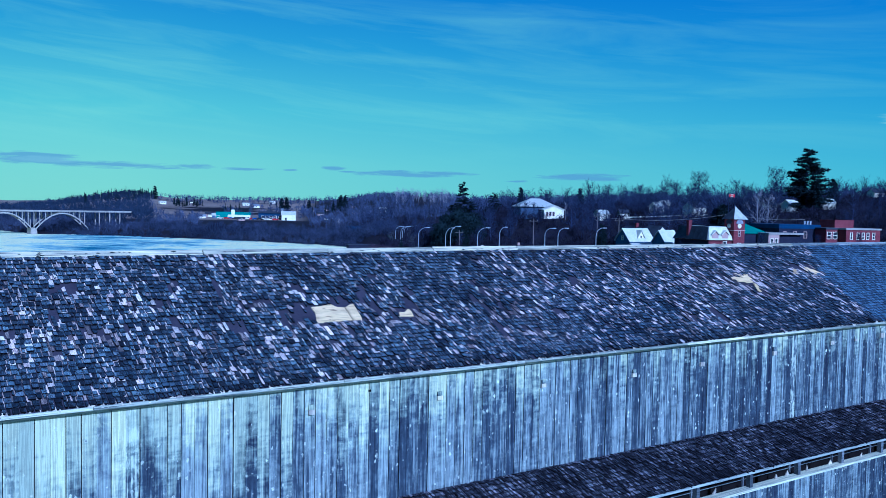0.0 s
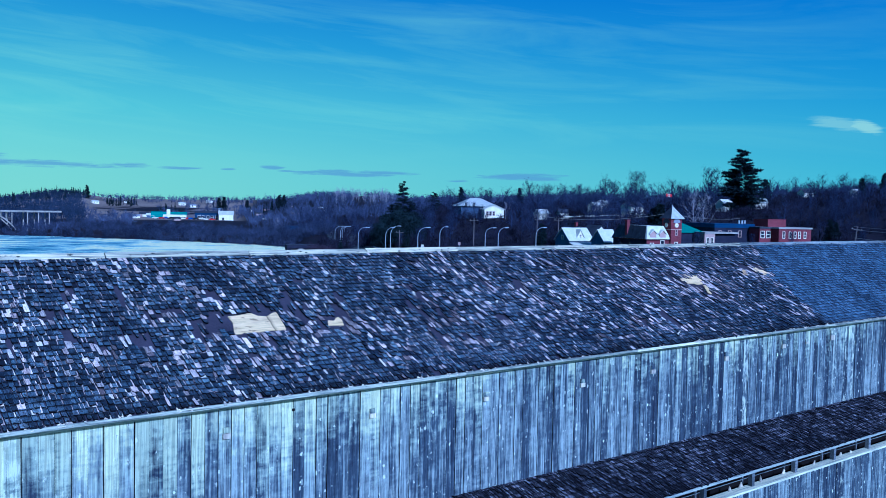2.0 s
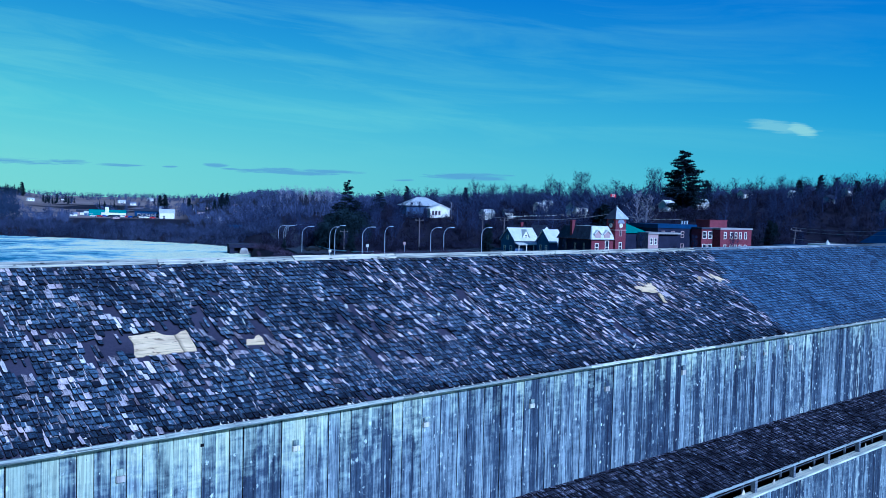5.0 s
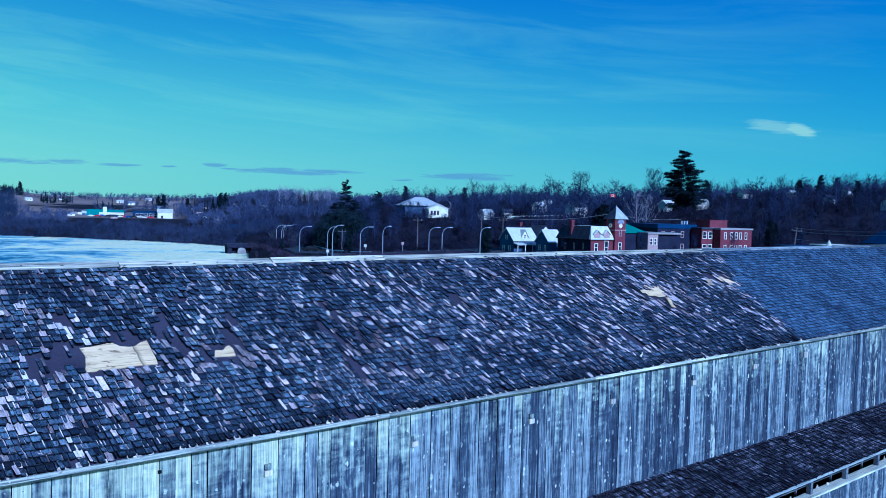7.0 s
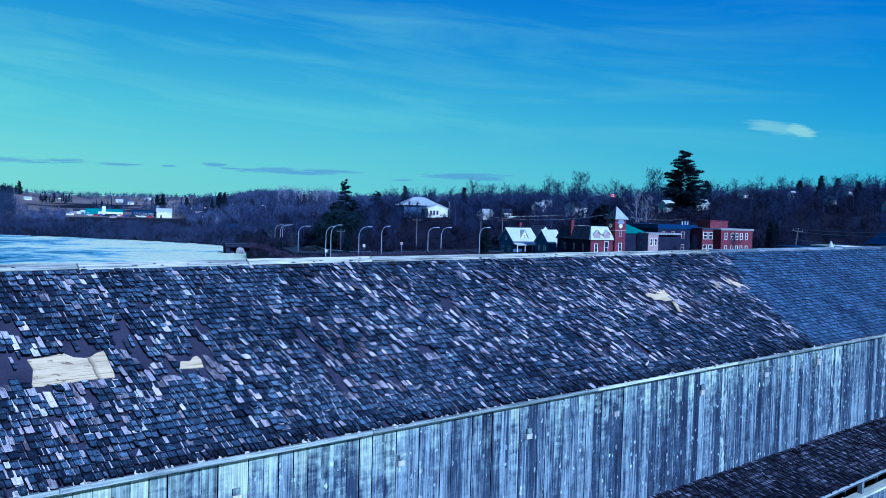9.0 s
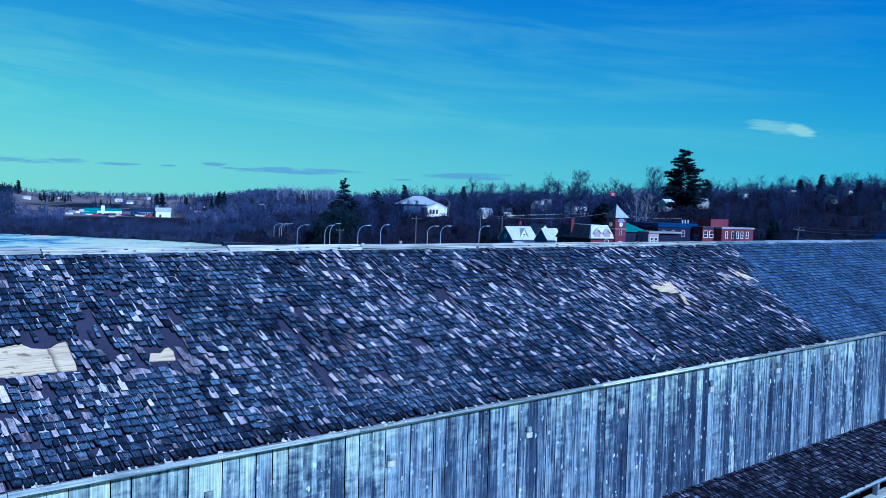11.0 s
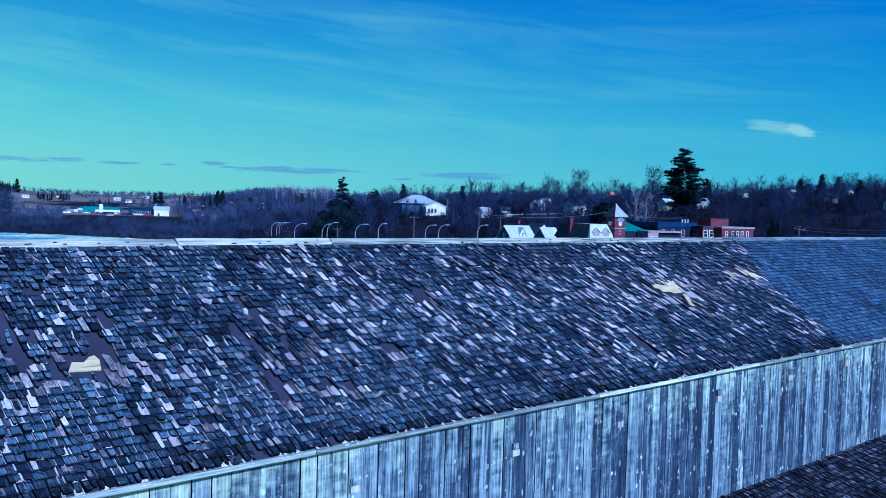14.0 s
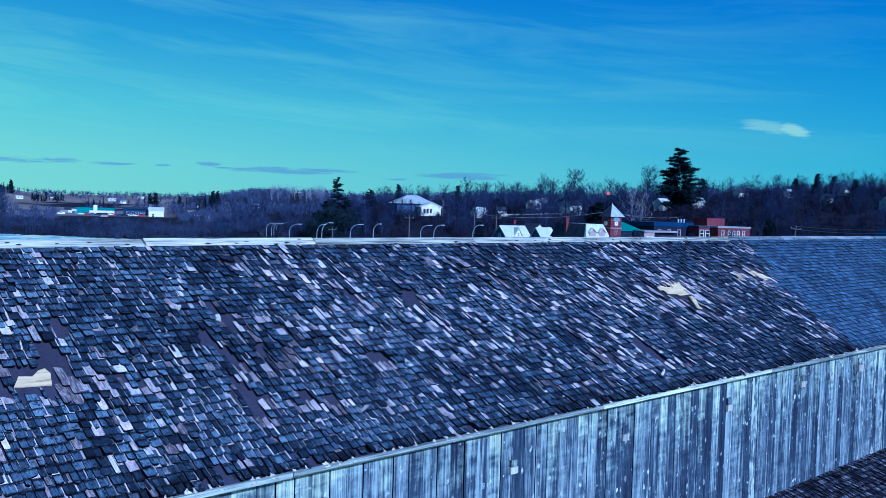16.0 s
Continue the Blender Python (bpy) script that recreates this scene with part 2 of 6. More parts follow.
def shingle_wood(dark, mid, light, moss_amount=0.75, course=0.108, black=0.95):
    def draw(n, where, lot, island):
        pick = n.math("FRACT", n.math("ADD", n.math("MULTIPLY", lot, 13.7), n.math("MULTIPLY", island, 7.9)))
        other = n.math("FRACT", n.math("MULTIPLY", pick, 37.3))
        shift = n.add("ShaderNodeCombineXYZ")
        for s in shift.inputs:
            n.put(s, n.math("MULTIPLY", pick, 31.0))
        moved = n.add("ShaderNodeVectorMath", op="ADD")
        n.wire(where, moved.inputs[0])
        n.wire(shift.outputs[0], moved.inputs[1])
        place = moved.outputs[0]
        patch = n.noise(where, 0.8, 5.0, 0.65)
        grain = n.noise(n.scaled(place, (70.0, 9.0, 9.0)), 1.0, 4.0, 0.7, 0.3)
        moss = n.noise(n.scaled(place, (30.0, 22.0, 22.0)), 1.0, 4.0, 0.65)
        fac = n.math("ADD", n.math("MULTIPLY_ADD", pick, 0.40, 0.03), n.math("MULTIPLY_ADD", n.math("SUBTRACT", grain, 0.29), 0.8, n.math("MULTIPLY", patch, 0.62)))
        col = n.ramp(n.math("MULTIPLY", fac, 0.8), [(0.42, dark), (0.64, mid), (0.90, light)])
        # the old end has silvered more than the rest
        far = n.add("ShaderNodeSeparateXYZ")
        n.wire(n.add("ShaderNodeNewGeometry").outputs["Position"], far.inputs[0])
        silver = n.ramp(n.math("MULTIPLY_ADD", far.outputs[0], 0.05, 0.2), [(0.2, (1.14, 1.14, 1.10)), (0.8, (0.92, 0.92, 0.96))])
        col = n.mix(1.0, col, silver, "MULTIPLY")
        col = n.mix(n.math("MULTIPLY", other, 0.5), col, n.mix(1.0, col, (1.25, 0.97, 0.95), "MULTIPLY"))
        col = n.mix(n.ramp(moss, [(0.52, (0, 0, 0)), (0.64, (moss_amount, moss_amount, moss_amount))]), col, (0.012, 0.011, 0.014))
        # wet rot blackens each course's butts; shade under the one above is painted in
        split = n.add("ShaderNodeSeparateXYZ")
        n.wire(where, split.inputs[0])
        # some are rotted black through, in clusters
        gone = n.ramp(n.math("MULTIPLY_ADD", n.math("SUBTRACT", n.noise(where, 2.6, 3.0), 0.5), 0.9, n.math("FRACT", n.math("MULTIPLY", pick, 91.7))), [(0.02, (1, 1, 1)), (0.15, (0, 0, 0))])
        col = n.mix(n.math("MULTIPLY", gone, black * 0.8), col, (0.010, 0.011, 0.016))
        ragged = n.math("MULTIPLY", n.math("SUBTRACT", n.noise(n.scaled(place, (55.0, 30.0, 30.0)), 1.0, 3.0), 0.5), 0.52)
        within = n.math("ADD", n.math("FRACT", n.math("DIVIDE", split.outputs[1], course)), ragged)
        rot_and_shade = n.ramp(within, [(0.0, (1, 1, 1)), (0.10, (0, 0, 0)), (0.74, (0, 0, 0)), (0.92, (1, 1, 1))])
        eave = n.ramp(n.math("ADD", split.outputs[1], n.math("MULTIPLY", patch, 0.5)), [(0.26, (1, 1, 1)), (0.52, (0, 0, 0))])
        rot_and_shade = n.math("MAXIMUM", rot_and_shade, n.math("MULTIPLY", eave, n.ramp(moss, [(0.36, (0, 0, 0)), (0.5, (0.9, 0.9, 0.9))])))
        col = n.mix(n.math("MULTIPLY", rot_and_shade, black), col, (0.007, 0.007, 0.009))
        return col, (grain, 0.6, 0.005)

    return draw


def knotty(n, where, place, patchy, col):
    """Bare boards with dark knots, water stains and cross cracks."""
    spots = n.ramp(n.noise(n.scaled(where, (6.0, 9.0, 9.0)), 1.0, 4.0, 0.6, 0.6), [(0.60, (0, 0, 0)), (0.67, (1, 1, 1))])
    stain = n.ramp(n.noise(n.scaled(where, (2.6, 7.0, 7.0), (0.3, 0.1, 0.0)), 1.0, 4.0, 0.6, 0.5), [(0.48, (0, 0, 0)), (0.68, (1, 1, 1))])
    split = n.add("ShaderNodeSeparateXYZ")
    n.wire(where, split.inputs[0])
    wob = n.math("MULTIPLY", n.noise(n.scaled(where, (0.0, 9.0, 9.0)), 1.0, 3.0), 0.05)
    gap = n.math("FRACT", n.math("MULTIPLY", n.math("ADD", split.outputs[0], wob), 1.06))
    crack = n.ramp(gap, [(0.24, (0, 0, 0)), (0.26, (1, 1, 1)), (0.275, (0.5, 0.5, 0.5)), (0.32, (0, 0, 0))])
    col = n.mix(n.math("MULTIPLY", stain, 0.45), col, (0.36, 0.25, 0.13))
    col = n.mix(n.math("MULTIPLY", spots, 0.75), col, (0.10, 0.06, 0.035))
    return n.mix(n.math("MULTIPLY", crack, 0.8), col, (0.04, 0.03, 0.02))


M = {}
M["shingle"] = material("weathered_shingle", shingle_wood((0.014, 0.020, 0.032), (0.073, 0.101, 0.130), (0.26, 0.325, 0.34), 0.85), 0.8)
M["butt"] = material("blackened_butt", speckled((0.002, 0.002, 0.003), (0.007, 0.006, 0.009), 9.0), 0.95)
M["shingle_fresh"] = material("unweathered_shingle", shingle_wood((0.08, 0.070, 0.072), (0.50, 0.44, 0.38), (0.95, 0.85, 0.65), 0.35, 0.108, 0.08), 0.85)
M["shingle_new"] = material("newer_shingle", shingle_wood((0.030, 0.044, 0.066), (0.105, 0.155, 0.205), (0.20, 0.28, 0.34), 0.4, 0.108, 0.5), 0.8)
M["shingle_walk"] = material("mossy_shingle", shingle_wood((0.003, 0.003, 0.005), (0.062, 0.064, 0.078), (0.52, 0.52, 0.52), 0.8, 0.115), 0.85)
M["felt"] = material("roofing_felt", speckled((0.030, 0.026, 0.036), (0.056, 0.049, 0.066), 2.0, 0.3, 0.01), 0.9)
M["sheathing"] = material("bare_sheathing", weathered_wood((0.30, 0.20, 0.09), (0.62, 0.45, 0.20), (0.74, 0.55, 0.27), "x", knotty, 0.4), 0.8)
M["board"] = material("wall_board", wall_board, 0.85)
M["backing"] = material("dark_backing", speckled((0.005, 0.0045, 0.0045), (0.013, 0.011, 0.011), 3.0), 0.95)
M["trim"] = material("weathered_trim", weathered_wood((0.14, 0.15, 0.13), (0.42, 0.42, 0.31), (0.72, 0.67, 0.43), "x"), 0.8)
M["walk_trim"] = material("footway_trim", weathered_wood((0.07, 0.08, 0.085), (0.19, 0.205, 0.19), (0.40, 0.41, 0.33), "x"), 0.85)
M["frieze"] = material("frieze_board", weathered_wood((0.05, 0.055, 0.06), (0.12, 0.125, 0.13), (0.20, 0.205, 0.2), "x"), 0.85)
M["ridge"] = material("ridge_board", weathered_wood((0.03, 0.03, 0.03), (0.36, 0.34, 0.24), (0.78, 0.68, 0.40), "x", None, 0.7), 0.8)
M["ridge_new"] = material("newer_ridge_board", weathered_wood((0.05, 0.055, 0.055), (0.13, 0.14, 0.14), (0.30, 0.31, 0.28), "x", None, 0.6), 0.8)
M["moss"] = material("dry_moss", speckled((0.02, 0.022, 0.018), (0.05, 0.05, 0.04), 40.0, 0.4, 0.01), 0.95)
M["stone"] = material("pier_stone", speckled((0.20, 0.19, 0.18), (0.36, 0.35, 0.33), 1.2, 0.5, 0.05), 0.9)
M["plate"] = material("pale_block", weathered_wood((0.25, 0.22, 0.18), (0.52, 0.46, 0.33), (0.72, 0.62, 0.42), "z"), 0.8)


def part(name, verts, faces, mats, parent=None, label="", slots=None):
    """Links one mesh object under a thing or a part."""
    me = bpy.data.meshes.new(name)
    me.from_pydata(verts, [], faces)
    for m in mats if isinstance(mats, (list, tuple)) else [mats]:
        me.materials.append(m)
    if slots is not None:
        me.polygons.foreach_set("material_index", slots)
    me.update()
    ob = new(name, me)
    if parent is not None:
        ob.parent = parent
    if label:
        ob["label"] = label
    return ob


class Solid:
    """Collects boxes and prisms for one mesh."""

    def __init__(self):
        self.v, self.f, self.s = [], [], []

    def box(self, x0, x1, y0, y1, z0, z1, slot=0, turn=None):
        c = [Vector((x, y, z)) for z in (z0, z1) for y in (y0, y1) for x in (x0, x1)]
        return self.corners(c, slot, turn)

    def corners(self, c, slot=0, turn=None):
        b = len(self.v)
        self.v += [tuple(turn @ p if turn is not None else p) for p in c]
        self.f += [tuple(b + i for i in q) for q in ((0, 2, 3, 1), (4, 5, 7, 6), (0, 1, 5, 4), (2, 6, 7, 3), (0, 4, 6, 2), (1, 3, 7, 5))]
        self.s += [slot] * 6
        return self

    def face(self, points, slot=0):
        b = len(self.v)
        self.v += [tuple(p) for p in points]
        self.f.append(tuple(range(b, b + len(points))))
        self.s.append(slot)
        return self

    def prism(self, outline, axis_a, axis_b, depth, origin, slot=0):
        """A flat outline in the plane of two axes, drawn out along depth."""
        n, b = len(outline), len(self.v)
        base = [Vector(origin) + Vector(axis_a) * p + Vector(axis_b) * q for p, q in outline]
        self.v += [tuple(p) for p in base] + [tuple(p + Vector(depth)) for p in base]
        self.f += [tuple(b + i for i in range(n))[::-1], tuple(b + n + i for i in range(n))]
        self.f += [(b + i, b + (i + 1) % n, b + n + (i + 1) % n, b + n + i) for i in range(n)]
        self.s += [slot] * (n + 2)
        return self

    def tube(self, pts, radii, sides=6, slot=0):
        b = len(self.v)
        pts = [Vector(p) for p in pts]
        for i, p in enumerate(pts):
            d = (pts[min(i + 1, len(pts) - 1)] - pts[max(i - 1, 0)]).normalized()
            u = d.orthogonal().normalized() if abs(d.z) > 0.9 else d.cross(Vector((0, 0, 1))).normalized()
            w = d.cross(u)
            self.v += [tuple(p + radii[i] * (math.cos(a) * u + math.sin(a) * w)) for a in (2 * math.pi * k / sides for k in range(sides))]
        for i in range(len(pts) - 1):
            for k in range(sides):
                a, c = b + i * sides + k, b + i * sides + (k + 1) % sides
                self.f.append((a, c, c + sides, a + sides))
                self.s.append(slot)
        self.f += [tuple(b + k for k in range(sides))[::-1], tuple(b + (len(pts) - 1) * sides + k for k in range(sides))]
        self.s += [slot, slot]
        return self

    def part(self, name, mats, parent=None, label=""):
        return part(name, self.v, self.f, mats, parent, label, self.s)


def thing(name, label, category, group="", kind="", at=None):
    ob = tagged(new(name), label, category, group, kind)
    ob.empty_display_size = 0.3
    if at is not None:
        ob.matrix_basis = at
    return ob


# ---- the covered bridge ----
EAVE_Y, EAVE_Z, SLOPE, RIDGE_Y = -0.15, 12.10, 0.62, 2.95
SLANT = math.hypot(1, SLOPE)
ROOF_LEN = (RIDGE_Y - EAVE_Y) * SLANT
X0, X1 = -60.0, 118.0
DETAIL0, DETAIL1 = -8.0, 40.0
NEW_FROM = 21.5
rng = random.Random(11)

bridge = thing("covered_bridge", "long weathered grey timber covered bridge with a worn shingle roof", "covered bridge")


def on_roof(x, s, up=0.0):
    """A place on the near roof slope, s metres up from the eave."""
    return Vector((x, EAVE_Y + s / SLANT - up * SLOPE / SLANT, EAVE_Z + s * SLOPE / SLANT + up / SLANT))


s = Solid()
s.prism([(EAVE_Y, EAVE_Z - 0.012), (RIDGE_Y, EAVE_Z - 0.012 + SLOPE * (RIDGE_Y - EAVE_Y)), (2 * RIDGE_Y - EAVE_Y, EAVE_Z - 0.012), (2 * RIDGE_Y - EAVE_Y, EAVE_Z - 0.045), (RIDGE_Y, EAVE_Z - 0.09 + SLOPE * (RIDGE_Y - EAVE_Y)), (EAVE_Y, EAVE_Z - 0.045)], (0, 1, 0), (0, 0, 1), (X1 - X0, 0, 0), (X0, 0, 0))
roof = s.part("roof", M["felt"], bridge, "dark roofing felt on the roof boards")

s = Solid()
s.box(X0, X1, 0.03, 0.12, 6.2, 12.06)
wall = s.part("wall", M["backing"], bridge)
s = Solid()
s.box(X0, X1, 5.78, 5.9, 6.2, 12.06)
s.part("far_wall", M["board"], bridge)
s = Solid()
s.box(X0, X1, -1.12, 5.9, 6.0, 6.2)
s.part("deck", M["backing"], bridge)
for x in (-40, 14, 70):
    s = Solid()
    s.prism([(-1.6, -3.5), (1.6, -3.5), (1.2, 6.0), (-1.2, 6.0)], (1, 0, 0), (0, 0, 1), (0, 8.6, 0), (x, -1.9, 0))
    s.part("pier", M["stone"], bridge, "pale stone pier")

# trim below the eave
x = X0
while x < X1:
    w = rng.uniform(3.2, 4.6)
    s = Solid()
    s.box(x, min(x + w, X1) - 0.008, -0.192, -0.158, EAVE_Z - 0.042 + rng.uniform(-0.006, 0.006), EAVE_Z + 0.006)
    s.part("fascia_board", M["trim"], bridge, "pale weathered fascia board")
    x += w
s = Solid()
s.box(X0, X1, -0.012, 0.004, 11.985, 12.06)
s.part("frieze", M["trim"], bridge)

# broken pale shingle ends along the eave
s = Solid()
x = DETAIL0
while x < DETAIL1:
    if rng.random() < 0.42:
        w, l = rng.uniform(0.01, 0.06) * (1.6 if rng.random() < 0.15 else 1), rng.uniform(0.004, 0.016)
        a = on_roof(x, -0.035 + rng.uniform(-0.015, 0.015), 0.006)
        s.corners([a + Vector((i * w + rng.uniform(-0.006, 0.006), -0.005 + j * 0.06 + rng.uniform(-0.015, 0.015), k * l + j * 0.036 + rng.uniform(-0.004, 0.008))) for k in (0, 1) for j in (0, 1) for i in (0, 1)])
    x += rng.uniform(0.015, 0.09)
s.part("eave_fringe", M["plate"], bridge, "pale splintered shingle ends")["kind"] = "stuff"

# ridge boards, in lengths
x = X0
while x < X1:
    w = rng.uniform(2.2, 3.4)
    if x < NEW_FROM < x + w:
        w = NEW_FROM + 0.3 - x
    e = min(x + w, X1) - 0.02
    wide = 0.095 if x < NEW_FROM else 0.085
    lift = rng.uniform(0, 0.012)
    s = Solid()
    top = EAVE_Z + SLOPE * (RIDGE_Y - EAVE_Y) + 0.03 + lift
    for sign in (-1, 1):
        m = 0.003 * sign
        s.prism([(RIDGE_Y + m, top + 0.02), (RIDGE_Y + sign * wide, top - wide * SLOPE + 0.02), (RIDGE_Y + sign * wide, top - wide * SLOPE - 0.006), (RIDGE_Y + m, top - 0.006)][::-sign], (0, 1, 0), (0, 0, 1), (e - x, 0, 0), (x, 0, 0))
    s.part("ridge_board", M["ridge"] if x < NEW_FROM else M["ridge_new"], roof, "pale weathered ridge board")
    x += w


# ---- shingles ----
def shingle_corners(w, length, lift, tilt, cut=(0.008, 0.01, 0.012, 0.008), torn=0.0):
    """Local: x along the eave, y up the slope, z off the roof; the butt, with its worn corners, is at y = 0."""
    a = 0.128
    t0, t1 = 0.031 + lift, 0.004
    high = lambda y: t0 + (t1 - t0) * y / length
    bot = 0.010 + lift * 0.7
    p, q, r, u = cut
    p, u = min(p, 0.45 * w), min(u, 0.45 * w)
    edge = [(0, q), (p, 0), (w - u, tilt), (w, r + tilt)]
    return [(x, y, high(y)) for x, y in edge] + [(0, a, high(a)), (w, a, high(a)), (0, length - max(torn, 0), t1), (w, length + min(torn, 0), t1)] + [(x, y + 0.002, bot) for x, y in edge]


SHINGLE_FACES = [(0, 1, 2, 3, 5, 4), (4, 5, 7, 6), (8, 9, 1, 0), (9, 10, 2, 1), (10, 11, 3, 2), (8, 0, 4, 6), (11, 7, 5, 3)]
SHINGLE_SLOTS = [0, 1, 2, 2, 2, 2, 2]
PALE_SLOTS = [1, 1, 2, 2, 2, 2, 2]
# where shingles are gone: x, metres up the slope, half width, half height
HOLES_WEST = [
    (1.24, 2.61, 0.27, 0.22), (0.95, 1.85, 0.08, 0.23), (1.27, 1.69, 0.12, 0.17), (1.58, 1.46, 0.30, 0.10), (2.64, 2.10, 0.20, 0.15), (2.97, 2.62, 0.11, 0.16), (2.73, 1.61, 0.12, 0.25), (2.44, 2.69, 0.11, 0.12),
    (0.86, 0.99, 0.05, 0.18), (0.29, 1.59, 0.15, 0.10), (1.90, 1.62, 0.05, 0.24), (3.07, 1.40, 0.09, 0.21), (3.68, 1.45, 0.22, 0.18), (3.70, 2.49, 0.08, 0.32), (4.33, 2.05, 0.22, 0.09), (4.81, 1.65, 0.26, 0.27),
    (4.01, 1.95, 0.16, 0.18), (3.87, 0.88, 0.07, 0.14), (5.42, 3.09, 0.07, 0.09), (5.81, 3.17, 0.07, 0.09),
]
HOLES_MIDDLE = [
    (5.17, 2.36, 0.17, 0.20), (5.73, 3.05, 0.09, 0.07), (6.92, 2.69, 0.10, 0.11), (6.43, 2.30, 0.12, 0.17), (5.03, 1.77, 0.16, 0.25), (5.25, 1.33, 0.14, 0.09), (5.68, 1.14, 0.08, 0.18), (5.22, 0.84, 0.09, 0.11),
    (5.78, 2.03, 0.20, 0.11), (6.31, 1.90, 0.10, 0.24), (6.47, 1.75, 0.10, 0.36), (6.66, 2.10, 0.06, 0.12), (6.84, 1.62, 0.12, 0.22), (7.26, 1.75, 0.11, 0.38), (7.02, 1.36, 0.36, 0.12), (7.61, 1.47, 0.28, 0.08),
    (7.48, 2.18, 0.06, 0.18), (7.95, 1.31, 0.20, 0.06), (9.02, 2.42, 0.18, 0.10), (8.87, 1.70, 0.09, 0.34), (9.26, 2.10, 0.15, 0.18), (8.99, 1.50, 0.13, 0.18), (9.43, 1.60, 0.13, 0.16), (9.46, 0.84, 0.15, 0.16),
]
HOLES_EAST = [
    (8.93, 0.59, 0.12, 0.06), (9.79, 0.72, 0.16, 0.12), (10.45, 2.18, 0.17, 0.14), (11.15, 2.33, 0.16, 0.22), (10.70, 1.26, 0.17, 0.19), (11.97, 1.73, 0.17, 0.14), (13.79, 2.46, 0.26, 0.26), (13.24, 2.46, 0.14, 0.09),
    (11.72, 0.68, 0.13, 0.10), (13.88, 1.28, 0.18, 0.08), (16.46, 2.58, 0.28, 0.15), (15.90, 2.30, 0.16, 0.14), (16.17, 1.69, 0.36, 0.09), (16.52, 1.95, 0.30, 0.22), (17.20, 1.97, 0.28, 0.40), (16.93, 1.24, 0.24, 0.16),
    (17.77, 1.46, 0.30, 0.36), (18.04, 1.20, 0.22, 0.13), (20.63, 2.44, 0.28, 0.24), (17.96, 2.62, 0.40, 0.22), (18.21, 1.98, 0.26, 0.16), (21.25, 2.40, 0.22, 0.24), (20.30, 2.34, 0.24, 0.14),
]
HOLES = HOLES_WEST + HOLES_MIDDLE + HOLES_EAST
lost = random.Random(5)


def missing(x, s):
    if 5.16 < x < 6.12 and 1.42 < s < 1.96 or 6.86 < x < 7.22 and 1.44 < s < 1.70 or 17.5 < x < 18.1 and 1.75 < s < 2.2:
        return True
    edge = noise.noise((x * 5.1, s * 6.3, 3.7)) * 0.55
    for hx, hs, rx, rs in HOLES:
        if ((x - hx) / (rx + 0.01)) ** 2 + ((s - hs) / (rs + 0.01)) ** 2 < 1.0 + edge:
            return lost.random() > 0.2
    patch = noise.noise((x * 0.35, s * 0.5, 9.1))
    bits = noise.noise((x * 2.3, s * 2.9, 1.3))
    few = 0.35 < s < 3.3 and bits > (0.44 if x > 11 or x < 0 else 0.62) - 0.22 * patch
    return few or lost.random() < (0.035 if x < 11 else 0.05) + 0.07 * bits


WORN = [  # where many pale undersides show: x, metres up the slope, radii, share
    (17.8, 1.95, 1.6, 0.6, 0.62), (20.8, 2.25, 1.0, 0.45, 0.65), (5.6, 1.2, 1.0, 0.35, 0.25), (1.5, 1.4, 0.9, 0.14, 0.45), (7.6, 1.35, 1.0, 0.2, 0.3), (16.2, 2.4, 0.9, 0.4, 0.35),
    (9.6, 1.5, 1.2, 0.6, 0.28), (3.0, 1.2, 1.4, 0.5, 0.22), (12.5, 1.9, 1.2, 0.6, 0.22), (15.0, 1.6, 1.3, 0.6, 0.2), (2.2, 2.2, 0.9, 0.3, 0.25),
]


def pale_share(x, s):
    best = (0.025 if x < 10 else 0.045) + (0.3 if x < 10 else 0.55) * max(0, noise.noise((x * 1.0, s * 1.7, 4.4)) - 0.05)
    for wx, ws, rx, rs, share in WORN:
        d = ((x - wx) / rx) ** 2 + ((s - ws) / rs) ** 2
        if d < 1:
            best = max(best, share * (1 - 0.6 * d))
    return best * (1.0 if s > 0.25 else 0.3)


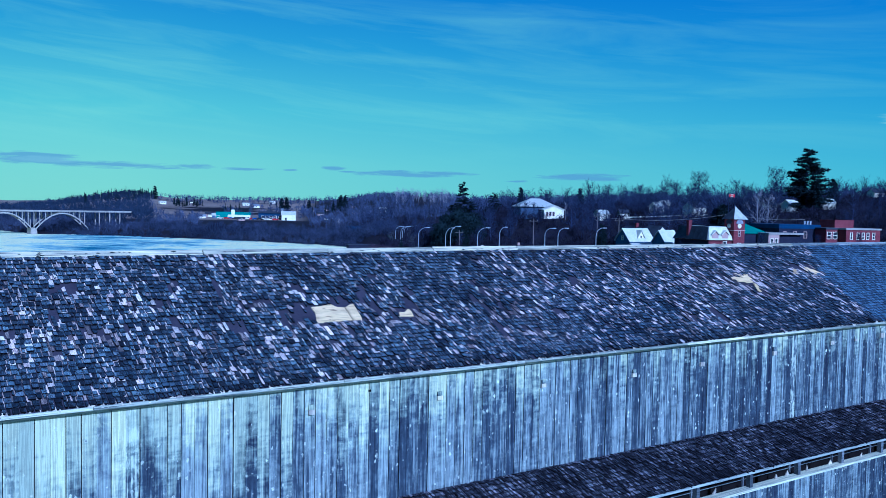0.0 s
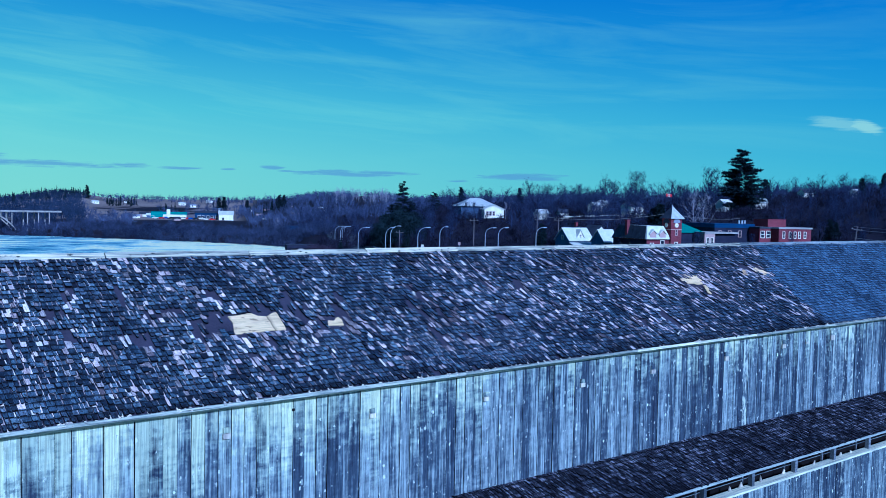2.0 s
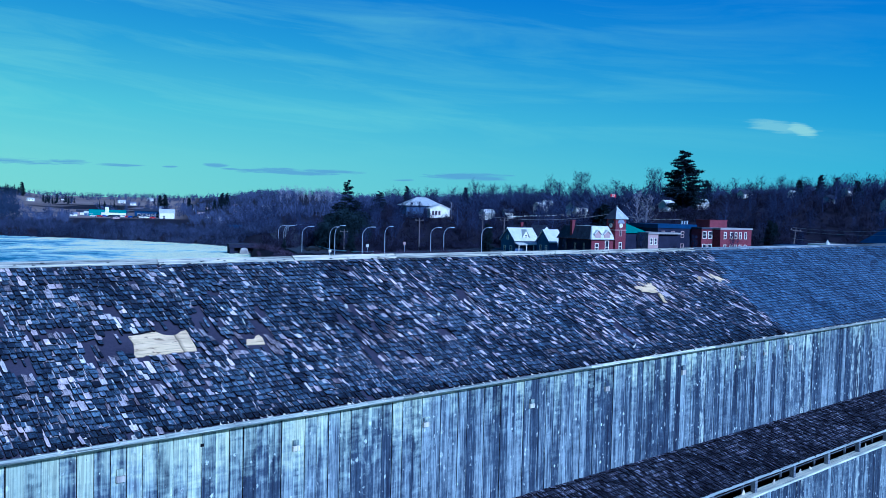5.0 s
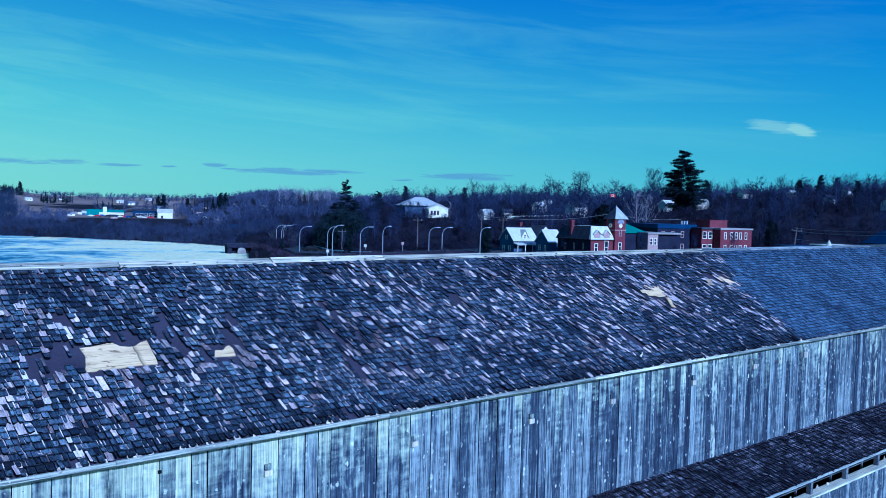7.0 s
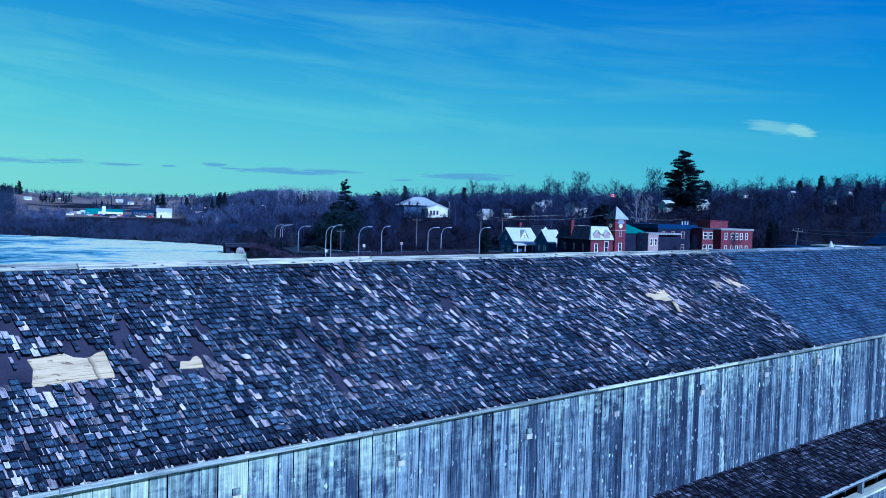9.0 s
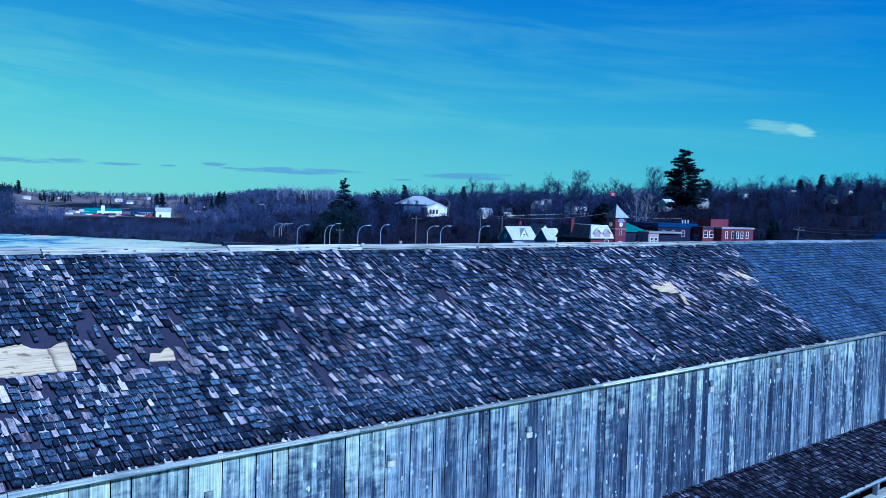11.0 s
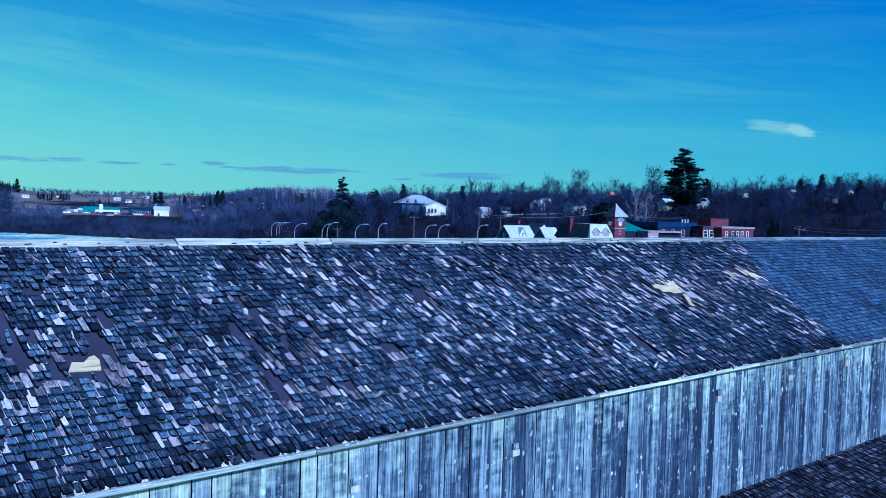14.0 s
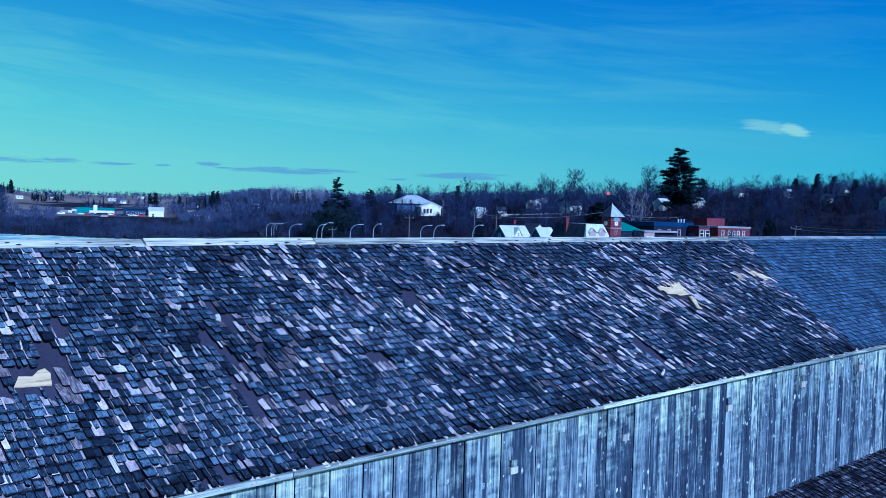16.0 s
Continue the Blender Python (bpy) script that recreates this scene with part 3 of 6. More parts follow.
def lay_shingles(base, length, x0, x1, exposure, jitter, old, picked, mats, parent, width=(0.052, 0.116)):
    """Courses of shingles on the slope whose frame is base; those in the picked stretch are objects of their own."""
    r = random.Random(77 + int(exposure * 1000) + old)
    s = Solid()
    away = 10 * exposure
    forms = [part("shingle", [(p, q + away, u) for p, q, u in shingle_corners(w, 0.30, 0.0, 0.004, cut, 0.03)], SHINGLE_FACES, mats, None, "", SHINGLE_SLOTS).data for w in (0.042, 0.056, 0.071, 0.086, 0.101) for cut in ((0.008, 0.016, 0.010, 0.012), (0.014, 0.006, 0.016, 0.008))]
    for ob in [o for o in scene.collection.objects if o.data in forms]:
        bpy.data.objects.remove(ob)
    k, count = 0, 0
    while k * exposure < length - 0.09:
        y = k * exposure
        x = (x0(y) if callable(x0) else x0) - r.uniform(0, 0.1)
        end = x1(y) if callable(x1) else x1
        while x < end:
            w = width[0] + (width[1] - width[0]) * r.random() ** 1.25
            if old and r.random() < 0.07:
                w *= 0.6
            mid = x + w / 2
            if not (old and missing(mid, y + 0.06)):
                curl = (r.random() ** 6) * 0.03 * jitter
                dy = r.gauss(0, 0.011) * jitter - (0.03 * jitter if r.random() < 0.06 else 0)
                turn = r.gauss(0, 0.022) * jitter
                long = min(r.uniform(0.235, 0.33) + (0.07 if mid > 10 else 0.0) if old else 0.33, length - y + 0.02)
                if old:
                    for bx0, bx1, bs in ((5.05, 6.15, 1.46), (6.86, 7.24, 1.48), (17.3, 18.1, 1.90), (17.7, 18.0, 1.54), (20.85, 21.4, 2.15)):
                        if bx0 < mid < bx1 and y < bs < y + long:
                            long = max(bs - y, 0.13)
                m = Matrix.Translation((x, y + dy, r.uniform(0, 0.004))) @ Matrix.Rotation(turn, 4, "Z")
                if picked and picked[0] < mid < picked[1] and picked[2] < y < picked[3] and count < 300:
                    ob = new("shingle", forms[2 * min(max(round((w - 0.06) / 0.015), 0), 4) + r.randrange(2)])
                    ob.parent, ob.matrix_basis = parent, base @ m @ Matrix.Translation((0, -away, 0))
                    count += 1
                else:
                    cut = [r.uniform(0.004, 0.020) * jitter for _ in range(4)]
                    c = shingle_corners(w - r.uniform(0.009, 0.026) * (0.35 + 0.65 * jitter), long, curl, r.gauss(0, 0.007) * jitter, cut, r.gauss(0, 0.035) if old else 0.0)
                    b = len(s.v)
                    s.v += [tuple(m @ Vector(p)) for p in c]
                    s.f += [tuple(b + i for i in q) for q in SHINGLE_FACES]
                    s.s += PALE_SLOTS if old and r.random() < pale_share(mid, y) else SHINGLE_SLOTS if not old or r.random() < 0.6 else [0, 0, 2, 2, 2, 2, 2]
            x += w
        k += 1
    ob = s.part("shingle_field", mats, parent)
    ob["kind"] = "stuff"
    ob.matrix_basis = base
    return ob


slope_turn = Matrix.Translation(on_roof(0, 0)) @ Matrix.Rotation(math.atan(SLOPE), 4, "X")


def renewed(y):
    """Where the newer shingles begin in the course at y; the seam leans off towards the ridge, stepped."""
    return NEW_FROM - 0.2 + 0.8 * max(0.0, y - 1.85) + 0.14 * math.sin(y * 41.0)


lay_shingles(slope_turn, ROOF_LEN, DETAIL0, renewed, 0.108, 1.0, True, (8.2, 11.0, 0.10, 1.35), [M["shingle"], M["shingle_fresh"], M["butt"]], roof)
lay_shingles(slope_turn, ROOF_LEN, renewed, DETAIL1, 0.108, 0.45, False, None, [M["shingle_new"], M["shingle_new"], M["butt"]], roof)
for a, b in ((X0, DETAIL0 - 0.1), (DETAIL1, X1)):
    s = Solid()
    for k in range(29):
        p, q = on_roof(a, k * 0.125, 0.03), on_roof(a, k * 0.125 + 0.14, 0.008)
        s.face([p, p + Vector((b - a, 0, 0)), q + Vector((b - a, 0, 0)), q])
        s.face([on_roof(a, k * 0.125, 0.0), on_roof(b, k * 0.125, 0.0), on_roof(b, k * 0.125, 0.03), on_roof(a, k * 0.125, 0.03)])
    s.part("shingle_field", M["shingle"] if a < 0 else M["shingle_new"], roof)["kind"] = "stuff"
s = Solid()
for k in range(29):
    p, q = on_roof(X0, k * 0.125, 0.03), on_roof(X0, k * 0.125 + 0.14, 0.008)
    flip = lambda v: Vector((v.x, 2 * RIDGE_Y - v.y, v.z))
    s.face([flip(p), flip(q), flip(q) + Vector((X1 - X0, 0, 0)), flip(p) + Vector((X1 - X0, 0, 0))])
s.part("shingle_field", M["shingle"], roof)["kind"] = "stuff"

# bare boards where shingles and felt are gone
for outline, label in (
    ([(5.15, 1.47), (5.28, 1.46), (5.33, 1.49), (5.41, 1.45), (5.58, 1.47), (5.73, 1.49), (5.92, 1.48), (6.07, 1.48), (6.09, 1.60), (6.20, 1.64), (6.11, 1.70), (6.17, 1.78), (6.11, 1.81), (6.15, 1.96), (6.00, 1.92), (5.91, 1.86), (5.84, 1.85), (5.72, 1.88), (5.63, 1.97), (5.55, 1.95), (5.38, 1.92), (5.22, 1.91), (5.24, 1.75), (5.19, 1.58)], "patch of bare pale roof boards"),
    ([(6.87, 1.50), (7.18, 1.48), (7.21, 1.63), (7.18, 1.70), (7.12, 1.68), (7.05, 1.61), (6.94, 1.63)], "patch of bare pale roof boards"),
    ([(17.34, 2.10), (17.46, 2.10), (17.44, 1.99), (17.70, 1.97), (17.72, 1.92), (18.02, 1.93), (18.00, 2.06), (18.13, 2.07), (18.08, 2.18), (18.16, 2.29), (17.97, 2.30), (17.95, 2.22), (17.81, 2.23), (17.83, 2.35), (17.67, 2.34), (17.60, 2.20), (17.36, 2.19)], "splintered patch of bare pale roof boards"),
    ([(17.78, 1.57), (17.90, 1.53), (17.92, 1.64), (18.04, 1.78), (18.03, 1.87), (17.93, 1.88), (17.86, 1.70)], "narrow strip of bare pale roof board"),
    ([(20.87, 2.32), (20.99, 2.30), (20.97, 2.17), (21.20, 2.16), (21.21, 2.24), (21.38, 2.20), (21.30, 2.36), (21.17, 2.38), (21.11, 2.52), (20.99, 2.50)], "splintered patch of bare pale roof boards"),
    ([(20.14, 2.22), (20.36, 2.20), (20.35, 2.29), (20.50, 2.38), (20.42, 2.44), (20.28, 2.36)], "narrow strip of bare pale roof board"),
):
    s = Solid()
    rise = Vector((0, 1 / SLANT, SLOPE / SLANT))
    s.prism(outline, (1, 0, 0), rise, on_roof(0, 0, 0.012) - on_roof(0, 0, 0.0), on_roof(0, 0, -0.008 if outline[0][0] < 10 else 0.022))
    s.part("bare_sheathing", M["sheathing"], roof, label)
# loose pale splinters lying on the slope
r = random.Random(21)
for x, y, l, w, a in ((9.98, 0.53, 0.16, 0.05, 20), (9.86, 0.62, 0.12, 0.02, 70), (7.05, 1.93, 0.14, 0.02, 80), (8.72, 2.35, 0.10, 0.06, 40), (9.1, 2.12, 0.13, 0.07, 60), (6.35, 2.42, 0.16, 0.02, 60), (15.1, 0.25, 0.22, 0.05, 25), (6.72, 1.75, 0.15, 0.02, 100), (10.9, 1.74, 0.1, 0.06, 35)):
    s = Solid()
    lie = slope_turn @ Matrix.Translation((x, y, 0)) @ Matrix.Rotation(radians(a), 4, "Z")
    s.prism([(0, 0), (0.6 * l, 0.12 * w), (l, 0.45 * w), (0.7 * l, w), (0.35 * l, 0.6 * w), (0.08 * l, 0.8 * w)], (1, 0, 0), (0, 1, 0), (0, 0, 0.01), (0, 0, 0.034))
    s.v = [tuple(lie @ Vector(p)) for p in s.v]
    s.part("loose_splinter", M["plate"], roof, "loose pale broken shingle")
s = Solid()
for _ in range(260):
    x = r.uniform(DETAIL0, DETAIL1)
    p = on_roof(x, ROOF_LEN - r.uniform(0.02, 0.2), 0.05)
    w = r.uniform(0.008, 0.03)
    s.tube([p, p + Vector((w * r.uniform(0.5, 2), 0, 0)), p + Vector((w * 3, 0, 0.0))], [w * 0.3, w * 0.5, w * 0.1], 5)
s.part("ridge_moss", M["moss"], roof)["kind"] = "stuff"


# ---- boards of the walls ----
def board_form(name, w, z0, z1, thick=0.025):
    s = Solid()
    b = 0.003
    s.prism([(b, 0), (w - b, 0), (w, b), (w, thick), (0, thick), (0, b)], (1, 0, 0), (0, 1, 0), (0, 0, z1 - z0), (0, -thick, z0))
    s.s = [0, 0, 0, 0, 1, 1, 1, 0]
    ob = s.part(name, [M["board"], M["backing"]])
    me = ob.data
    bpy.data.objects.remove(ob)
    return me


def board_wall(parent, y, z0, z1, seed):
    r = random.Random(seed)
    forms = [board_form("board", w, z0, z1) for w in (0.1915, 0.1925, 0.1935, 0.1945)]
    far = Solid()
    for k in range(math.floor(X0 / 0.2), math.floor(X1 / 0.2)):
        x = 0.2 * k
        if DETAIL0 < x < DETAIL1:
            ob = new("board", r.choice(forms))
            ob.parent = parent
            ob.matrix_basis = Matrix.Translation((x + r.uniform(0.0, 0.002), y - abs(r.gauss(0, 0.0018)), 0)) @ Matrix.Rotation(r.gauss(0, 0.0004), 4, "Y")
        else:
            far.box(x, x + 0.192, y - 0.025, y, z0, z1)
    far.part("board_run", M["board"], parent)["kind"] = "stuff"


# boards stop at the footway roof; near-black backing below paints the shade inside
board_wall(wall, 0.03, 9.80, 12.02, 3)

# small pale blocks that cap the tie rods, and one open knot-hole
for x, z, w, h in ((4.51, 11.64, 0.11, 0.16), (7.03, 11.60, 0.11, 0.15), (9.47, 11.58, 0.12, 0.15), (11.99, 11.55, 0.12, 0.16), (14.17, 11.60, 0.13, 0.18), (16.86, 11.64, 0.14, 0.20), (19.3, 11.72, 0.15, 0.2), (21.69, 11.77, 0.2, 0.26), (20.4, 11.70, 0.12, 0.12)):
    block = new("tie_cap")
    block.parent = bridge
    block["label"] = "small pale wooden block nailed on the wall"
    s = Solid()
    s.box(x - w / 2, x + w / 2, -0.035, 0.004, z - h / 2, z - h * 0.02)
    s.part("lower_block", M["plate"], block)
    s = Solid()
    s.box(x - w / 2 + 0.005, x + w / 2 - 0.01, -0.026, 0.004, z + h * 0.01, z + h / 2)
    s.part("upper_block", M["board"], block)
s = Solid()
s.box(5.575, 5.62, -0.006, 0.005, 11.815, 11.855)
s.part("knot_hole", M["backing"], bridge, "small dark open hole in a board")

# ---- footway ----
WALK_Y, WALK_Z = -1.24, 9.42
walk_slope = (9.93 - WALK_Z) / (0.0 - WALK_Y)
s = Solid()
s.prism([(0.0, 9.90), (WALK_Y, WALK_Z - 0.03), (WALK_Y, WALK_Z - 0.06), (0.0, 9.86)], (0, 1, 0), (0, 0, 1), (X1 - X0, 0, 0), (X0, 0, 0))
walk_roof = s.part("footway_roof", M["felt"], bridge, "mossy shingled lean-to roof")
walk_turn = Matrix.Translation((0, WALK_Y, WALK_Z - 0.03)) @ Matrix.Rotation(math.atan(walk_slope), 4, "X")
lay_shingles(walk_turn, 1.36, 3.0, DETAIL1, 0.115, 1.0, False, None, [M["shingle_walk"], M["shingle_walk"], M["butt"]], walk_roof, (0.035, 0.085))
for a, b in ((X0, 3.0), (DETAIL1, X1)):
    s = Solid()
    for k in range(11):
        p = walk_turn @ Vector((a, k * 0.115, 0.034))
        q = walk_turn @ Vector((a, k * 0.115 + 0.13, 0.01))
        d = Vector((b - a, 0, 0))
        s.face([p, p + d, q + d, q])
        s.face([p - Vector((0, 0, 0.03)), p - Vector((0, 0, 0.03)) + d, p + d, p])
    s.part("shingle_field", M["shingle_walk"], walk_roof)["kind"] = "stuff"
s = Solid()
s.box(X0, X1, WALK_Y - 0.03, WALK_Y, WALK_Z - 0.062, WALK_Z - 0.014)
s.part("footway_fascia", M["walk_trim"], bridge, "pale weathered edge board")
s = Solid()
s.box(X0, X1, -1.30, -1.06, 8.99, 9.035)
s.part("sill_plank", M["trim"], bridge, "pale weathered sill plank")
s = Solid()
s.box(X0, X1, -1.20, -1.16, 6.2, 8.99)
walk_wall = s.part("footway_wall", M["backing"], bridge)
board_wall(walk_wall, -1.20, 6.25, 8.985, 9)
r = random.Random(4)
for k in range(-6, 14):
    x = 16.22 + 1.76 * k
    s = Solid()
    s.box(x - 0.05, x + 0.05, -1.20, -1.10, 9.035, WALK_Z - 0.05)
    s.part("post", M["frieze"], bridge, "grey footway post")
    s = Solid()
    s.box(x + 0.5, x + 0.54, -0.62, -0.58, 6.2, 9.62)
    s.part("inner_stud", M["frieze"], bridge)
    for _ in range(2):
        if r.random() < 0.6:
            a, w, h = x + r.uniform(0.2, 1.5), r.uniform(0.04, 0.16), r.uniform(0.05, 0.16)
            s = Solid()
            s.prism([(a, 9.034), (a + w, 9.034), (a + w * r.uniform(0.2, 1.2), 9.034 + h)], (1, 0, 0), (0, 0, 1), (0, 0.02, 0), (0, -1.10 + r.uniform(-0.02, 0.02), 0))
            s.part("offcut", M["plate"], bridge, "pale wood offcut lying on the sill")
s = Solid()
s.box(X0, X1, -1.10, -1.088, 9.20, 9.212)
s.part("inner_rail", M["walk_trim"], bridge)


# ---- land, river ----
def ground_draw(n, where, lot, island):
    split = n.add("ShaderNodeSeparateXYZ")
    n.wire(where, split.inputs[0])
    broad = n.noise(n.scaled(where, (0.005, 0.009, 0.0)), 1.0, 4.0, 0.6, 0.4)
    fine = n.noise(where, 0.35, 5.0, 0.65)
    brush = n.mix(fine, (0.008, 0.0075, 0.011), (0.030, 0.025, 0.032))
    field = n.mix(n.ramp(n.math("MULTIPLY_ADD", fine, 0.5, n.math("MULTIPLY", broad, 0.5)), [(0.38, (0, 0, 0)), (0.6, (1, 1, 1))]), (0.15, 0.115, 0.095), (0.30, 0.23, 0.17))
    north = n.ramp(n.math("MULTIPLY_ADD", split.outputs[1], 0.001, n.math("MULTIPLY", split.outputs[0], -0.0019)), [(0.02, (0, 0, 0)), (0.05, (1, 1, 1))])
    away = n.ramp(n.math("MULTIPLY", split.outputs[1], 0.001), [(0.555, (0, 0, 0)), (0.575, (1, 1, 1))])
    open_land = n.ramp(broad, [(0.36, (0, 0, 0)), (0.39, (1, 1, 1))])
    return n.mix(n.math("MULTIPLY", n.math("MULTIPLY", north, away), open_land), brush, field), (fine, 0.3, 0.3)


M["ground"] = material("winter_ground", ground_draw, 0.95)
M["road"] = material("asphalt", speckled((0.03, 0.032, 0.036), (0.06, 0.062, 0.066), 0.3, 0.2, 0.01), 0.8)


def ice_draw(n, where, lot, island):
    wide = n.noise(n.scaled(where, (0.020, 0.030, 1.0), (0.4, 0.2, 0.0)), 1.0, 6.0, 0.6, 1.8)
    fine = n.noise(n.scaled(where, (0.16, 0.20, 1.0)), 1.0, 7.0, 0.7, 0.8)
    fac = n.math("ADD", n.math("MULTIPLY", wide, 0.9), n.math("MULTIPLY_ADD", fine, 0.5, -0.2))
    split = n.add("ShaderNodeSeparateXYZ")
    n.wire(where, split.inputs[0])
    sway = n.math("MULTIPLY", n.math("SUBTRACT", n.noise(n.scaled(where, (0.0, 0.012, 0.0)), 1.0, 3.0), 0.5), 60.0)
    off = n.math("ABSOLUTE", n.math("SUBTRACT", n.math("ADD", split.outputs[0], sway), n.math("MULTIPLY_ADD", split.outputs[1], 0.27, 2.0)))
    east = n.ramp(n.math("DIVIDE", off, 60.0), [(0.2, (0, 0, 0)), (0.8, (1, 1, 1))])
    east = n.math("MULTIPLY_ADD", east, 0.16, -0.02)
    col = n.ramp(n.math("ADD", fac, east), [(0.40, (0.07, 0.18, 0.23)), (0.48, (0.34, 0.52, 0.47)), (0.54, (0.66, 0.78, 0.54)), (0.60, (0.99, 0.95, 0.48))])
    cake = n.add("ShaderNodeTexVoronoi")
    n.wire(n.scaled(where, (0.11, 0.09, 0.0)), cake.inputs["Vector"])
    cake.feature = "DISTANCE_TO_EDGE"
    seam = n.ramp(cake.outputs["Distance"], [(0.0, (1, 1, 1)), (0.06, (0, 0, 0))])
    col = n.mix(n.math("MULTIPLY", seam, n.math("MULTIPLY", fine, 0.75)), col, (0.26, 0.40, 0.42))
    return col, (fine, 1.0, 1.6)


M["ice"] = material("river_ice", ice_draw, 0.6)
EYE_X, EYE_Y = 1.3, -9.4
SHORE_A = (-180, -120, -90, -60, -20, 5, 8, 10, 14.4, 17.7, 21, 25.7, 28, 29.8, 30.4, 33, 38, 45, 55, 70, 90, 120, 150, 180)
SHORE_R = (600, 260, 230, 300, 540, 520, 503, 455, 438, 417, 399, 371, 357, 338, 262, 185, 160, 140, 125, 115, 115, 160, 350, 600)
FLAT_A = (-180, 5, 24, 29, 31, 35, 37, 42, 54, 60, 72, 120, 180)
FLAT_Z = (1, 0, 0, 0.2, 1.2, 2.2, 3.6, 4.9, 6.8, 7.2, 7.4, 6, 1)


def land(az, r):
    """Ground height, by bearing in degrees and distance in metres from the middle of the footage's river."""
    d = r - float(np.interp(az, SHORE_A, SHORE_R))
    t = min(max((d + 4) / 22, 0), 1)
    z = -3.2 + t * t * (3 - 2 * t) * (float(np.interp(az, FLAT_A, FLAT_Z)) + 3.2)
    hill = float(np.interp(az, (5, 9, 11.4, 13, 15.4, 16.8, 18.2, 28), (0.1, 0.15, 0.5, 0.9, 1.35, 1.25, 1.0, 1.05)))
    west = hill * float(np.interp(r, (420, 600, 750, 1000, 1300, 1800, 4500), (0, 2.5, 3.5, 9, 17.5, 17, 10)))
    mid = float(np.interp(r, (300, 420, 600, 800, 1200, 4500), (0, 3, 11, 20, 26, 14)))
    east = float(np.interp(r, (225, 300, 400, 600, 4500), (0, 5.5, 10.5, 13, 8)))
    steep = float(np.interp(az, (30, 42, 56, 62, 72), (0.9, 0.95, 1.25, 1.5, 1.85)))
    a = min(max((az - 27) / 4, 0), 1)
    b = min(max((az - 35) / 4, 0), 1)
    z += t * ((west * (1 - a) + mid * a) * (1 - b) + east * steep * b)
    x, y = EYE_X + r * math.sin(radians(az)), EYE_Y + r * math.cos(radians(az))
    z += t * min(d / 80, 1) * 1.6 * noise.noise((x / 120, y / 120, 0.3)) * min(r / 500, 1.6) if d > 0 else 0
    return z


def at(az, r, z=None):
    return Vector((EYE_X + r * math.sin(radians(az)), EYE_Y + r * math.cos(radians(az)), land(az, r) if z is None else z))


bearings = [-180 + 5 * k for k in range(36)] + [0.5 * k for k in range(0, 160)] + [80 + 5 * k for k in range(20)]
rings = [0.5, 60] + [90 + 6 * k for k in range(60)] + [450 * 1.045 ** k for k in range(1, 53)]
verts = [tuple(at(a, r)) for r in rings for a in bearings]
na = len(bearings)
faces = []
for i in range(len(rings) - 1):
    for k in range(na):
        faces.append((i * na + k, i * na + (k + 1) % na, (i + 1) * na + (k + 1) % na, (i + 1) * na + k)[::-1])
ground = part("ground", verts, faces, M["ground"])
ground.data.polygons.foreach_set("use_smooth", [True] * len(faces))
tagged(ground, "brown winter river banks, fields and wooded hills", "ground", kind="structure")
s = Solid()
s.v = [(EYE_X + 640 * math.sin(2 * math.pi * k / 64), EYE_Y + 640 * math.cos(2 * math.pi * k / 64), -2.0) for k in range(64)]
s.f, s.s = [tuple(range(64))[::-1]], [0]
tagged(s.part("water", M["ice"]), "wide river under snowy ice with open blue leads", "river", kind="structure")

# ---- trees ----
def twigs(dark, pale, scale):
    """Bark whose twigs differ one by one: most dark, some catching pale."""

    def draw(n, where, lot, island):
        broad = n.noise(where, scale, 3.0)
        fac = n.math("MULTIPLY_ADD", n.math("POWER", island, 1.8), 0.8, n.math("MULTIPLY", n.math("SUBTRACT", broad, 0.42), 1.5), True)
        return n.mix(fac, dark, pale), None

    return draw


M["bark"] = material("bare_twigs", twigs((0.004, 0.005, 0.012), (0.062, 0.072, 0.138), 0.06), 0.9)
M["brush"] = material("dark_brush", twigs((0.003, 0.003, 0.007), (0.036, 0.034, 0.056), 0.06), 0.95)
M["red_brush"] = material("reddish_brush", twigs((0.012, 0.009, 0.015), (0.085, 0.064, 0.095), 0.06), 0.95)
# paler and bluer than the near bark: distance haze put into the colour
M["hazy_far_bark"] = material("far_hazy_woods", twigs((0.014, 0.017, 0.032), (0.120, 0.130, 0.205), 0.015), 0.95)
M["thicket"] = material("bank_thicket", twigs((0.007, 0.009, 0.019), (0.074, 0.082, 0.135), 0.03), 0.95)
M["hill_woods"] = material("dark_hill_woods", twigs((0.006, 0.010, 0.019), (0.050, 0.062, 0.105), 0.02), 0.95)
M["birch"] = material("birch_bark", speckled((0.16, 0.15, 0.16), (0.36, 0.33, 0.34), 0.6, 0.2, 0.02), 0.85)
M["needles"] = material("pine_needles", speckled((0.004, 0.007, 0.009), (0.022, 0.033, 0.036), 0.8, 0.3, 0.03), 0.9)


